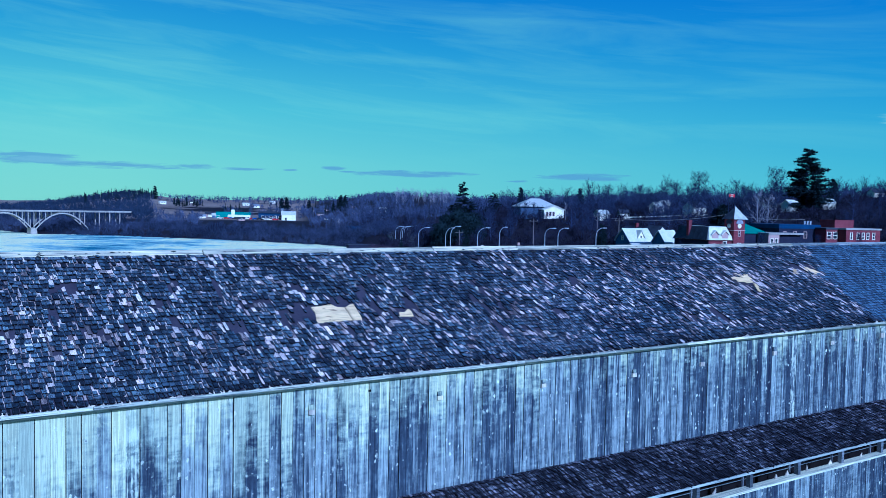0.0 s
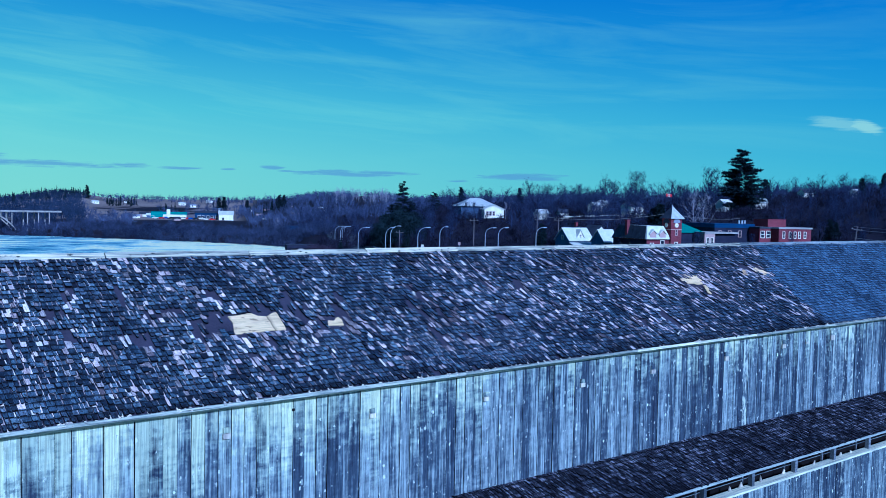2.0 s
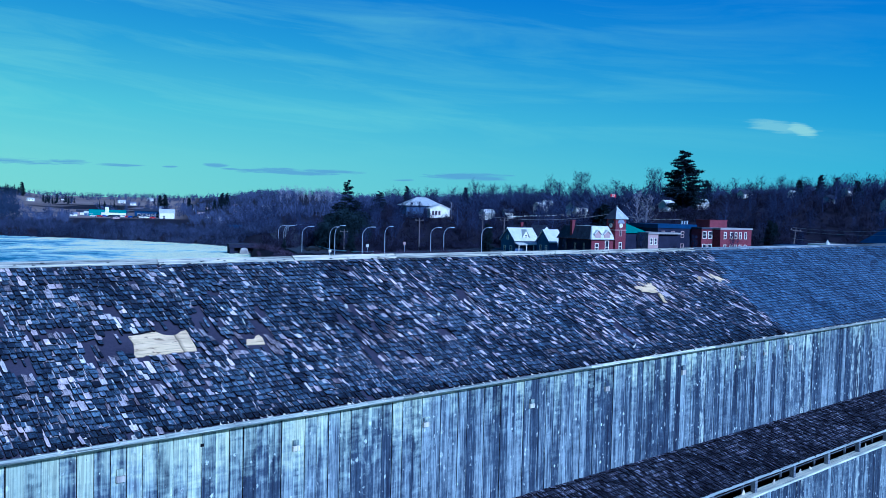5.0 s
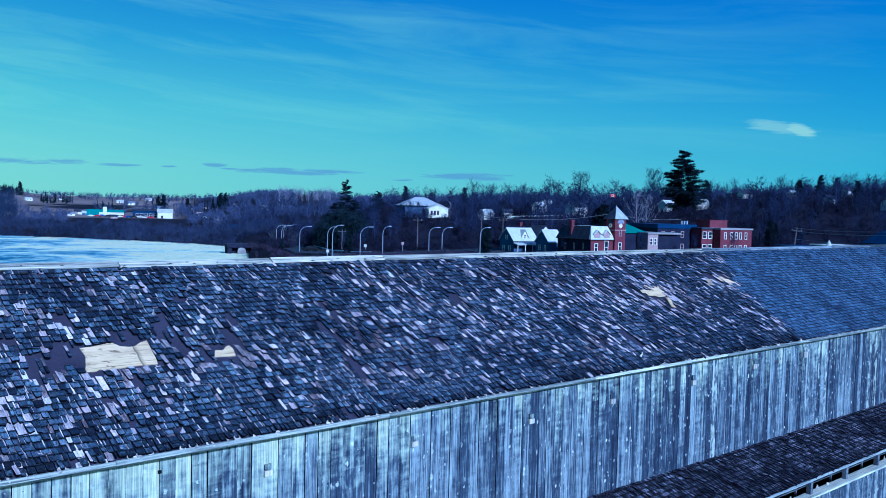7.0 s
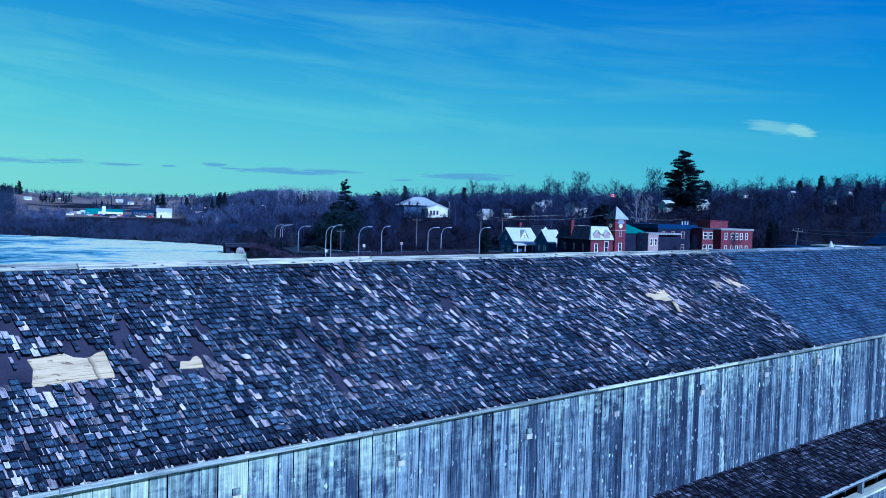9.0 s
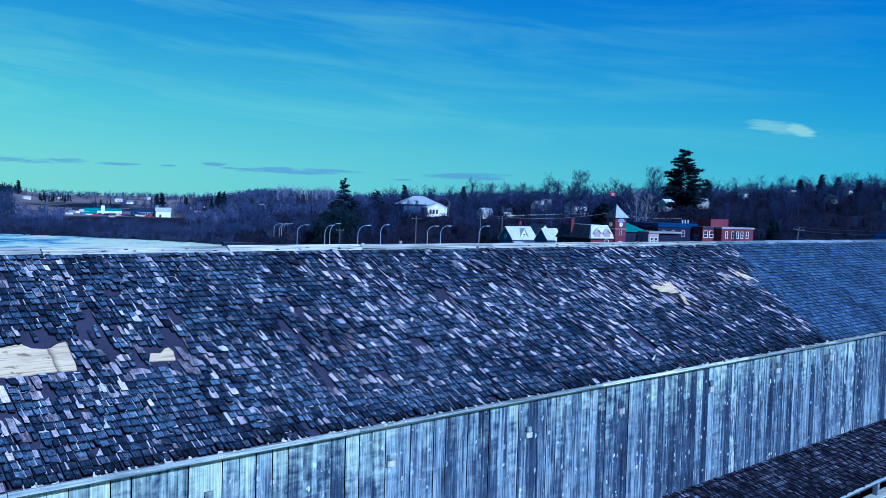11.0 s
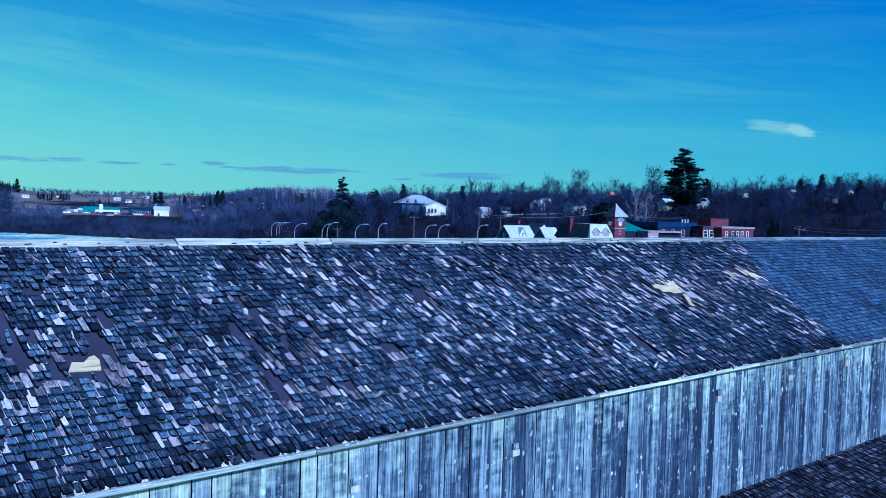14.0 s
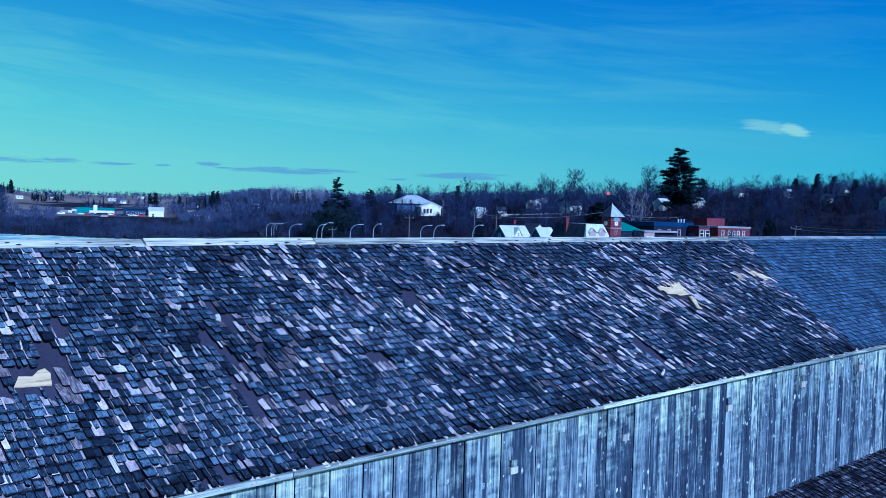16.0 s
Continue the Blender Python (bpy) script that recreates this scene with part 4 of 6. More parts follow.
def bare_form(seed, limbs, twigs, fine, thick=1.0, upright=1.0):
    """A leafless tree of height 1: trunk and limbs as tapered sticks, twigs as slivers."""
    r = random.Random(seed)
    v, f = [], []

    def stick(p, q, a, b):
        d = (q - p).normalized()
        u = d.orthogonal().normalized()
        w = d.cross(u)
        base = len(v)
        for c, rad in ((p, a), (q, b)):
            for k in range(3):
                t = 2.094 * k
                v.append(tuple(c + rad * (math.cos(t) * u + math.sin(t) * w)))
        for k in range(3):
            f.append((base + k, base + (k + 1) % 3, base + 3 + (k + 1) % 3))
            f.append((base + k, base + 3 + (k + 1) % 3, base + 3 + k))

    def sliver(p, q, a):
        n = (q - p).cross(Vector((r.gauss(0, 1), r.gauss(0, 1), r.gauss(0, 0.4)))).normalized() * a
        base = len(v)
        v.extend((tuple(p - n), tuple(p + n), tuple(q)))
        f.append((base, base + 1, base + 2))

    spine = [Vector((0, 0, -0.03))]
    for k in range(5):
        spine.append(spine[-1] + Vector((r.gauss(0, 0.007), r.gauss(0, 0.007), 0.185)))
    for k in range(5):
        stick(spine[k], spine[k + 1], 0.016 * thick * (1 - k * 0.19), 0.016 * thick * (1 - (k + 1) * 0.19))
    for i in range(limbs):
        h = 0.16 + 0.80 * (i + r.random()) / limbs
        k = min(int(h / 0.2), 4)
        p = spine[k].lerp(spine[k + 1], (h - 0.2 * k) / 0.2)
        a, tip = i * 2.4 + r.gauss(0, 0.4), r.uniform(0.16, 0.34) * (1.2 - h * 0.85)
        rise = r.uniform(0.6, 1.3) * tip * upright
        way = a + r.gauss(0, 0.3)
        q = p + Vector((math.cos(a) * tip * 0.6, math.sin(a) * tip * 0.6, rise * 0.5))
        e = q + Vector((math.cos(way) * tip * 0.4, math.sin(way) * tip * 0.4, rise * 0.7))
        stick(p, q, 0.006 * thick, 0.004 * thick)
        sliver(q, e, 0.005 * thick)
        for _ in range(twigs):
            t = r.random()
            c = p.lerp(q, t * 2) if t < 0.5 else q.lerp(e, t * 2 - 1)
            g = c + Vector((r.gauss(0, 0.035), r.gauss(0, 0.035), r.uniform(0.03, 0.11)))
            sliver(c, g, 0.0034 * thick)
            for _ in range(fine):
                o = c.lerp(g, r.random())
                sliver(o, o + Vector((r.gauss(0, 0.022), r.gauss(0, 0.022), r.uniform(0.02, 0.07))), 0.0026 * thick)
    return np.array(v), np.array(f)


def wood(name, forms, spots, mat, label, category):
    """Many trees in one mesh: spots are (place, height, spread, turn, form)."""
    vs, fs, n = [], [], 0
    for p, h, wide, turn, i in spots:
        v, f = forms[i]
        c, sn = math.cos(turn), math.sin(turn)
        w = v * (h * wide, h * wide, h)
        vs.append(np.stack([w[:, 0] * c - w[:, 1] * sn + p.x, w[:, 0] * sn + w[:, 1] * c + p.y, w[:, 2] + p.z], 1))
        fs.append(f + n)
        n += len(v)
    ob = part(name, np.concatenate(vs).tolist(), np.concatenate(fs).tolist(), mat)
    return tagged(ob, label, category, kind="stuff")


def fuzz_form(seed, slivers, wide=0.5, width=0.009, low=0.05):
    """A leafless bush or far tree of height 1: a short stem and a rounded cloud of upright slivers."""
    r = random.Random(seed)
    v, f = [], []
    lobes = [(r.gauss(0, wide * 0.35), r.gauss(0, wide * 0.35), r.uniform(0.45, 0.8), r.uniform(0.5, 1.0)) for _ in range(5)]
    for k in range(slivers):
        cx, cy, top, size = r.choice(lobes)
        a, t = r.uniform(0, 6.283), r.random() ** 0.5
        q = Vector((cx + math.cos(a) * t * wide * size * 0.6, cy + math.sin(a) * t * wide * size * 0.6, low + (top + 0.22 * (1 - t * t) - low) * r.uniform(0.35, 1.08)))
        p = q * 0.55 + Vector((r.gauss(0, 0.03), r.gauss(0, 0.03), -0.04 + q.z * 0.1))
        p = q + (p - q).normalized() * r.uniform(0.12, 0.34)
        n = (q - p).cross(Vector((r.gauss(0, 1), r.gauss(0, 1), r.gauss(0, 0.3)))).normalized() * width * r.uniform(0.6, 1.4)
        b = len(v)
        v.extend((tuple(p - n), tuple(p + n), tuple(q)))
        f.append((b, b + 1, b + 2))
    for k in range(3):
        b, a = len(v), r.uniform(0, 6.28)
        v.extend(((math.cos(a) * width * 1.6, math.sin(a) * width * 1.6, -0.05), (-math.cos(a) * width * 1.6, -math.sin(a) * width * 1.6, -0.05), (r.gauss(0, 0.06), r.gauss(0, 0.06), 0.7)))
        f.append((b, b + 1, b + 2))
    return np.array(v), np.array(f)


def leafy_form(seed, leaves, wide=0.42, size=0.045):
    """A dense evergreen of height 1: uneven lobes filled with small tilted sprays, a stem below."""
    r = random.Random(seed)
    v, f = [], []
    lobes = [(r.gauss(0, wide * 0.4), r.gauss(0, wide * 0.4), r.uniform(0.25, 0.8), r.uniform(0.5, 1.0)) for _ in range(9)]
    for k in range(leaves):
        cx, cy, cz, big = r.choice(lobes)
        d = Vector((r.gauss(0, 1), r.gauss(0, 1), r.gauss(0, 1))).normalized() * r.uniform(0.45, 1.0)
        p = Vector((cx + d.x * wide * big * 0.5, cy + d.y * wide * big * 0.5, cz + d.z * 0.2 * big))
        a = Vector((r.gauss(0, 1), r.gauss(0, 1), r.gauss(0, 0.6))).normalized() * size * r.uniform(0.6, 1.5)
        b = a.cross(Vector((r.gauss(0, 1), r.gauss(0, 1), r.gauss(0, 1)))).normalized() * size * 0.45
        n = len(v)
        v.extend((tuple(p - b), tuple(p + b), tuple(p + a)))
        f.append((n, n + 1, n + 2))
    n = len(v)
    v.extend(((0.02, 0, -0.05), (-0.02, 0, -0.05), (0, 0, 0.7)))
    f.append((n, n + 1, n + 2))
    return np.array(v), np.array(f)


leafy_forms = [leafy_form(90 + k, 700) for k in range(4)]
near_forms = [bare_form(k, 20, 6, 4, 0.65) for k in range(6)]
far_forms = [fuzz_form(20 + k, 60, 0.5, 0.016, 0.1) for k in range(8)]
bush_forms = [fuzz_form(40 + k, 130, 0.55, 0.009, 0.0) for k in range(6)]
r = random.Random(8)
CLEAR = [(39.9, 43.2, 335), (45.5, 50.0, 235), (50.0, 63.0, 225), (52.5, 53.7, 275), (55.6, 59.7, 305), (64.3, 67, 290)]


def blocked(az, d):
    return any(a < az < b and d < lim for a, b, lim in CLEAR)


spots = []
while len(spots) < 760:
    az, d = r.uniform(29.5, 76), r.uniform(232, 470)
    if blocked(az, d) or az < 33 and d < 330 or az < 35.5 and d < 285:
        continue
    tall = r.random() < 0.3
    spots.append((at(az, d), (r.uniform(8.5, 12.0) if tall else r.uniform(4.5, 8.5)) * float(np.interp(az, (30, 44, 52, 58, 72), (0.9, 0.9, 1.05, 0.85, 0.85))), r.uniform(1.2, 1.9) if tall else r.uniform(0.9, 1.5), r.uniform(0, 6.28), r.randrange(6)))
wood("bare_woods", near_forms, spots, M["bark"], "leafless grey-brown woods on the slope behind the town", "woods")


def wooded(az, d):
    """Share of the far hills under trees: a dense hill to the west, hedges and copses between fields, woods to the east."""
    if az < 16.6:
        return 1.0 if d > 620 else 0.5
    if az < 29:
        if d > 1120 or d < 600:
            return 0.9 if az > 18.5 or d < 600 else 0.4
        if 16.9 < az < 21.0 and d > 680:
            return 0.4 if noise.noise((az * 0.9, d / 60, 2.2)) > 0.32 else 0.0
        return 0.75 if noise.noise((az * 0.5, d / 110, 2.2)) > 0.16 else 0.02
    return 1.0 if az > 37 or noise.noise((az * 0.6, d / 90, 7.7)) > -0.12 else 0.12


spots = []
while len(spots) < 7000:
    az, d = r.uniform(3, 76), 470 * (1450 / 470) ** r.random()
    if r.random() > wooded(az, d) or az < 28 and d < 520 or 19.5 < az < 26.5 and d < 670 or az > 50 and r.random() < 0.5:
        continue
    spots.append((at(az, d), r.uniform(3.5, 8.5), r.uniform(0.8, 1.4), r.uniform(0, 6.28), r.randrange(8)))
for _ in range(1700):
    az, d = r.uniform(4, 16.9), r.uniform(600, 1350)
    spots.append((at(az, d), r.uniform(3.5, 7.5), r.uniform(0.9, 1.5), r.uniform(0, 6.28), r.randrange(8)))
west = [p for p in spots if math.degrees(math.atan2(p[0].x - EYE_X, p[0].y - EYE_Y)) < 16.8]
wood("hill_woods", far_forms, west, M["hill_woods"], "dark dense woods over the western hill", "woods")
wood("far_woods", far_forms, [p for p in spots if p not in west], M["hazy_far_bark"], "leafless woods and hedges over distant hills", "woods")
spots = []
while len(spots) < 1500:
    az = r.uniform(3, 31.5)
    d = float(np.interp(az, SHORE_A, SHORE_R)) - 1 + abs(r.gauss(0, 50)) if az < 29.5 else r.uniform(345, 420)
    clump = 0.5 + 0.9 * abs(noise.noise((az * 0.8, d / 45, 5.5)))
    spots.append((at(az, d), r.uniform(2.4, 6.4) * clump + 0.8, r.uniform(0.9, 1.7), r.uniform(0, 6.28), r.randrange(6)))
wood("riverbank_thicket", bush_forms, spots, M["thicket"], "dense leafless thicket along the river bank", "thicket")
spots = []
while len(spots) < 2600:
    az, d = r.uniform(31, 76), r.uniform(214, 430)
    if az < 36 and d < 262 or az < 45 and d < 222:
        continue
    near = blocked(az, d + 30)
    if near and d < 236 and az > 45:
        continue
    spots.append((at(az, d), r.uniform(1.4, 2.8) if near else r.uniform(1.8, 4.6), r.uniform(1.0, 1.9), r.uniform(0, 6.28), r.randrange(6)))
wood("undergrowth", bush_forms, spots, M["brush"], "leafless brush under the trees on the slope", "brush")
spots = []
while len(spots) < 220:
    az = r.uniform(30.3, 45)
    d = float(np.interp(az, SHORE_A, SHORE_R)) + r.uniform(6, 30)
    spots.append((at(az, d), r.uniform(1.2, 2.6), r.uniform(1.6, 2.6), r.uniform(0, 6.28), r.randrange(6)))
wood("bank_brush", bush_forms, spots, M["red_brush"], "purplish leafless brush on the river bank", "brush")


# ---- the town ----
def brick_draw(a, b, mortar):
    def draw(n, where, lot, island):
        broad = n.noise(where, 0.5, 3.0)
        fine = n.noise(where, 9.0, 3.0)
        split = n.add("ShaderNodeSeparateXYZ")
        n.wire(where, split.inputs[0])
        rows = n.math("FRACT", n.math("MULTIPLY", split.outputs[2], 6.5))
        joint = n.ramp(rows, [(0.0, (1, 1, 1)), (0.12, (0, 0, 0))])
        col = n.mix(n.ramp(n.math("MULTIPLY_ADD", fine, 0.5, n.math("MULTIPLY", broad, 0.5)), [(0.35, (0, 0, 0)), (0.65, (1, 1, 1))]), a, b)
        return n.mix(n.math("MULTIPLY", joint, 0.35), col, mortar), (fine, 0.2, 0.01)

    return draw


M["brick"] = material("red_brick", brick_draw((0.085, 0.022, 0.028), (0.17, 0.045, 0.052), (0.28, 0.20, 0.18)), 0.9)
M["dark_brick"] = material("dark_brick", brick_draw((0.035, 0.018, 0.016), (0.07, 0.032, 0.028), (0.07, 0.06, 0.055)), 0.9)
M["white"] = material("white_paint", speckled((0.62, 0.56, 0.40), (0.80, 0.74, 0.54), 0.7, 0.1, 0.005), 0.6)
M["pale_roof"] = material("frosted_roof", speckled((0.42, 0.42, 0.34), (0.66, 0.62, 0.48), 0.6, 0.2, 0.01), 0.7)
M["spire_roof"] = material("pale_slate", speckled((0.20, 0.22, 0.20), (0.52, 0.50, 0.42), 1.6, 0.2, 0.01, 0.5), 0.75)
M["grey_roof"] = material("grey_roof", speckled((0.16, 0.17, 0.19), (0.26, 0.27, 0.29), 0.6, 0.2, 0.01), 0.8)
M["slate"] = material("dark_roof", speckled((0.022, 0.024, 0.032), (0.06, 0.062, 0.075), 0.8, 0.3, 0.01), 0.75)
M["blue_wall"] = material("blue_siding", speckled((0.055, 0.075, 0.120), (0.090, 0.120, 0.185), 0.8, 0.1, 0.005), 0.7)
# dark navy; on the post office side and rear wing it paints shade
M["navy_wall"] = material("dark_navy", speckled((0.012, 0.013, 0.024), (0.026, 0.026, 0.042), 0.8, 0.1, 0.005), 0.8)
M["blue_roof"] = material("blue_metal_roof", speckled((0.012, 0.026, 0.06), (0.022, 0.045, 0.10), 0.6, 0.1, 0.005), 0.5)
M["green_roof"] = material("green_copper_roof", speckled((0.02, 0.13, 0.09), (0.04, 0.19, 0.13), 0.8, 0.1, 0.005), 0.6)
M["teal"] = material("teal_cladding", speckled((0.02, 0.15, 0.12), (0.04, 0.22, 0.17), 0.5, 0.1, 0.005), 0.6)
M["tan"] = material("tan_wall", speckled((0.30, 0.20, 0.16), (0.42, 0.30, 0.25), 0.8, 0.1, 0.005), 0.85)
M["concrete"] = material("pale_concrete", speckled((0.22, 0.20, 0.17), (0.38, 0.35, 0.29), 0.4, 0.2, 0.02), 0.9)
M["steel"] = material("galvanised_steel", speckled((0.40, 0.41, 0.42), (0.55, 0.56, 0.57), 3.0, 0.05, 0.002), 0.45, 0.7)
M["pole"] = material("pole_wood", speckled((0.08, 0.07, 0.065), (0.15, 0.13, 0.12), 1.0, 0.2, 0.01), 0.9)
M["glass"] = material("window_glass", speckled((0.012, 0.015, 0.02), (0.03, 0.035, 0.045), 0.5, 0.0, 0.001), 0.08, 0.0, 0.5)
M["flag_red"] = material("red_cloth", speckled((0.45, 0.02, 0.03), (0.60, 0.03, 0.04), 3.0, 0.1, 0.01), 0.8)
M["car_red"] = material("red_paint", speckled((0.35, 0.02, 0.02), (0.45, 0.03, 0.03), 2.0, 0.0, 0.001), 0.3)
M["car_blue"] = material("blue_paint", speckled((0.02, 0.06, 0.25), (0.03, 0.08, 0.32), 2.0, 0.0, 0.001), 0.3)
M["tyre"] = material("tyre_rubber", speckled((0.01, 0.01, 0.01), (0.025, 0.025, 0.025), 5.0, 0.1, 0.002), 0.9)
TOWN_TURN = -12


def site(az, r, z=None, turn=TOWN_TURN):
    p = at(az, r, z)
    return pose(p.x, p.y, p.z, 0, 0, turn)


def window(parent, x, z, w, h, side="front", off=0.0, frame_mat=None):
    """A framed pane on the front (-y) or left (-x) wall; x runs along that wall."""
    def put(s, a, b, c, d, out0, out1):
        if side == "front":
            s.box(a, b, off - out1, off - out0, c, d)
        else:
            s.box(off - out1, off - out0, a, b, c, d)
    ob = new("window")
    ob.parent = parent
    s = Solid()
    t = 0.12
    for a, b, c, d in ((x - w / 2, x + w / 2, z, z + t), (x - w / 2, x + w / 2, z + h - t, z + h), (x - w / 2, x - w / 2 + t, z + t, z + h - t), (x + w / 2 - t, x + w / 2, z + t, z + h - t), (x - w / 2 + t, x + w / 2 - t, z + h / 2 - 0.05, z + h / 2 + 0.05)):
        put(s, a, b, c, d, -0.02, 0.07)
    s.part("window_frame", frame_mat or M["white"], ob)
    s = Solid()
    put(s, x - w / 2 + 0.05, x + w / 2 - 0.05, z + 0.05, z + h - 0.05, -0.02, 0.02)
    s.part("pane", M["glass"], ob)
    return ob


def gable_house(m, label, w, d, h, rise, wall_mat, roof_mat, wins=(), chimney=None, dormer=False, porch=False, over=0.3, sink=2.0, group=""):
    """Ridge along x, front eave at y = 0."""
    house = thing("house", label, "house", group, at=m)
    s = Solid()
    s.prism([(0, -sink), (d, -sink), (d, h), (d / 2, h + rise), (0, h)], (0, 1, 0), (0, 0, 1), (w, 0, 0), (0, 0, 0))
    s.part("wall", wall_mat, house)
    k = rise / (d / 2)
    s = Solid()
    t = 0.14
    s.prism([(-over, h - over * k), (d / 2, h + rise), (d + over, h - over * k), (d + over, h - over * k + t), (d / 2, h + rise + t * 1.2), (-over, h - over * k + t)], (0, 1, 0), (0, 0, 1), (w + 2 * over, 0, 0), (-over, 0, 0))
    s.part("roof", roof_mat, house)
    for side, x, z, ww, hh in wins:
        window(house, x, z, ww, hh, side)
    if chimney is not None:
        s = Solid()
        s.box(chimney - 0.3, chimney + 0.3, d / 2 - 0.3, d / 2 + 0.3, h + rise - 0.4, h + rise + 0.9)
        s.box(chimney - 0.36, chimney + 0.36, d / 2 - 0.36, d / 2 + 0.36, h + rise + 0.9, h + rise + 1.05)
        s.part("chimney", M["brick"], house)
    if dormer:
        x, dw, y0 = w * 0.52, 1.0, d * 0.08
        zb, zt = h + y0 * k, h + rise * 0.86
        s = Solid()
        s.prism([(x - dw, zb - 0.3), (x + dw, zb - 0.3), (x, zt)], (1, 0, 0), (0, 0, 1), (0, d * 0.45, 0), (0, y0, 0))
        dm = s.part("dormer", M["white"], house)
        s = Solid()
        s.prism([(x - dw - 0.25, zb - 0.32), (x, zt), (x + dw + 0.25, zb - 0.32), (x + dw + 0.25, zb - 0.2), (x, zt + 0.16), (x - dw - 0.25, zb - 0.2)], (1, 0, 0), (0, 0, 1), (0, d * 0.45, 0), (0, y0 - 0.25, 0))
        s.part("dormer_roof", roof_mat, dm)
        window(house, x, zb - 0.1, 0.7, 0.9, "front", y0)
    if porch:
        s = Solid()
        s.prism([(-1.6, h - 1.1), (0.0, h - 0.7), (0.0, h - 0.58), (-1.65, h - 1.0)], (0, 1, 0), (0, 0, 1), (w + 0.1, 0, 0), (-0.05, 0, 0))
        pr = s.part("porch_roof", roof_mat, house)
        for x in (0.15, w * 0.35, w * 0.66, w - 0.15):
            s = Solid()
            s.box(x - 0.07, x + 0.07, -1.5, -1.36, -sink, h - 1.05)
            s.part("porch_post", M["white"], pr)
    return house


gable_house(site(47.05, 195, 5.4), "blue frame house with frosted pale roof, dormer and porch", 6.3, 5.4, 2.9, 2.5, M["blue_wall"], M["pale_roof"], (("left", 1.4, 0.4, 0.9, 1.2), ("left", 3.8, 0.4, 0.9, 1.2), ("left", 2.7, 2.9, 0.8, 1.0)), None, True, True)
gable_house(site(46.2, 214, 5.6, TOWN_TURN - 90), "white frame house with a dark gable roof", 6.0, 5.0, 2.9, 2.4, M["white"], M["slate"], (("left", 2.5, 2.4, 0.8, 1.1), ("left", 1.4, 0.4, 0.8, 1.1), ("left", 3.6, 0.4, 0.8, 1.1)), 4.6)
gable_house(site(47.75, 212, 6.0, TOWN_TURN - 90), "white house with a dark gable roof behind trees", 5.0, 4.6, 3.0, 2.3, M["white"], M["slate"], (("left", 2.3, 2.4, 0.7, 1.0),), None)
gable_house(site(49.30, 190, 5.9), "small blue frame house with a pale roof", 3.6, 4.6, 2.4, 2.4, M["blue_wall"], M["pale_roof"], (("left", 1.2, 0.5, 0.7, 1.1), ("left", 3.2, 0.5, 0.7, 1.1)), None, False, False)

# brick post office with a mansard roof and clock tower
po = thing("post_office", "red brick post office with pale mansard roof and clock tower", "public building", at=site(51.97, 175, 7.0))
s = Solid()
s.box(0, 5.6, 0, 10.5, -2, 2.5)
s.part("wall", M["brick"], po)
# thin navy slab that paints the shade on the west brick wall
s = Solid()
s.box(-0.06, 0.0, 0.06, 10.44, -2, 2.36)
s.part("side_wall", M["navy_wall"], po, "brick side wall coloured navy for shade")
s = Solid()
s.corners([Vector(p) for p in ((-0.25, -0.25, 2.5), (5.85, -0.25, 2.5), (-0.25, 10.75, 2.5), (5.85, 10.75, 2.5), (0.7, 0.9, 5.1), (4.9, 0.9, 5.1), (0.7, 9.6, 5.1), (4.9, 9.6, 5.1))])
s.part("mansard_roof", M["pale_roof"], po, "frosted pale mansard roof")
s = Solid()
s.box(-0.3, 5.9, -0.3, 10.8, 2.38, 2.52)
s.part("cornice", M["dark_brick"], po)
# dark slab over the left slope, its shade put into the colour
s = Solid()
s.corners([Vector(p) for p in ((-0.32, 0.3, 2.53), (-0.1, 0.3, 2.53), (-0.32, 10.7, 2.53), (-0.1, 10.7, 2.53), (0.62, 1.0, 5.14), (0.9, 1.0, 5.14), (0.62, 9.5, 5.14), (0.9, 9.5, 5.14))])
s.part("side_roof", M["slate"], po)
for x in (1.5, 3.9):
    s = Solid()
    s.prism([(x - 0.75, 2.6), (x + 0.75, 2.6), (x + 0.75, 3.5), (x, 4.2), (x - 0.75, 3.5)], (1, 0, 0), (0, 0, 1), (0, 1.2, 0), (0, -0.1, 0))
    dm = s.part("dormer", M["tan"], po)
    s = Solid()
    s.prism([(x - 0.95, 3.45), (x, 4.25), (x + 0.95, 3.45), (x + 0.95, 3.6), (x, 4.45), (x - 0.95, 3.6)], (1, 0, 0), (0, 0, 1), (0, 1.5, 0), (0, -0.3, 0))
    s.part("dormer_roof", M["pale_roof"], dm)
window(po, 1.3, 0.1, 0.9, 1.7)
window(po, 3.9, -0.3, 1.0, 2.6)
# west window frames take the same shade colour
for y in (2.2, 5.0, 7.8):
    window(po, y, 0.2, 0.9, 1.6, "left", -0.06, M["navy_wall"])
s = Solid()
s.box(-0.1, 0.6, 6.0, 6.7, 2.6, 6.0)
s.box(-0.18, 0.68, 5.92, 6.78, 6.0, 6.2)
s.part("chimney", M["brick"], po)
tw = new("clock_tower")
tw.parent = po
s = Solid()
s.box(5.6, 8.3, -0.5, 2.2, -2, 6.6)
s.part("shaft", M["brick"], tw)
s = Solid()
s.box(5.5, 8.4, -0.6, 2.3, 4.35, 4.5)
s.part("string_course", M["tan"], tw)
s = Solid()
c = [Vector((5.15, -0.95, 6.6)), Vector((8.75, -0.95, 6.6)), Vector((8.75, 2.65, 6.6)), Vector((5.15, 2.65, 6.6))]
# the west face takes dark slate, which paints its shaded side
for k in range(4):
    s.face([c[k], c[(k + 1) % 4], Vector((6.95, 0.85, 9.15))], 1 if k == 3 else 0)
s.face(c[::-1])
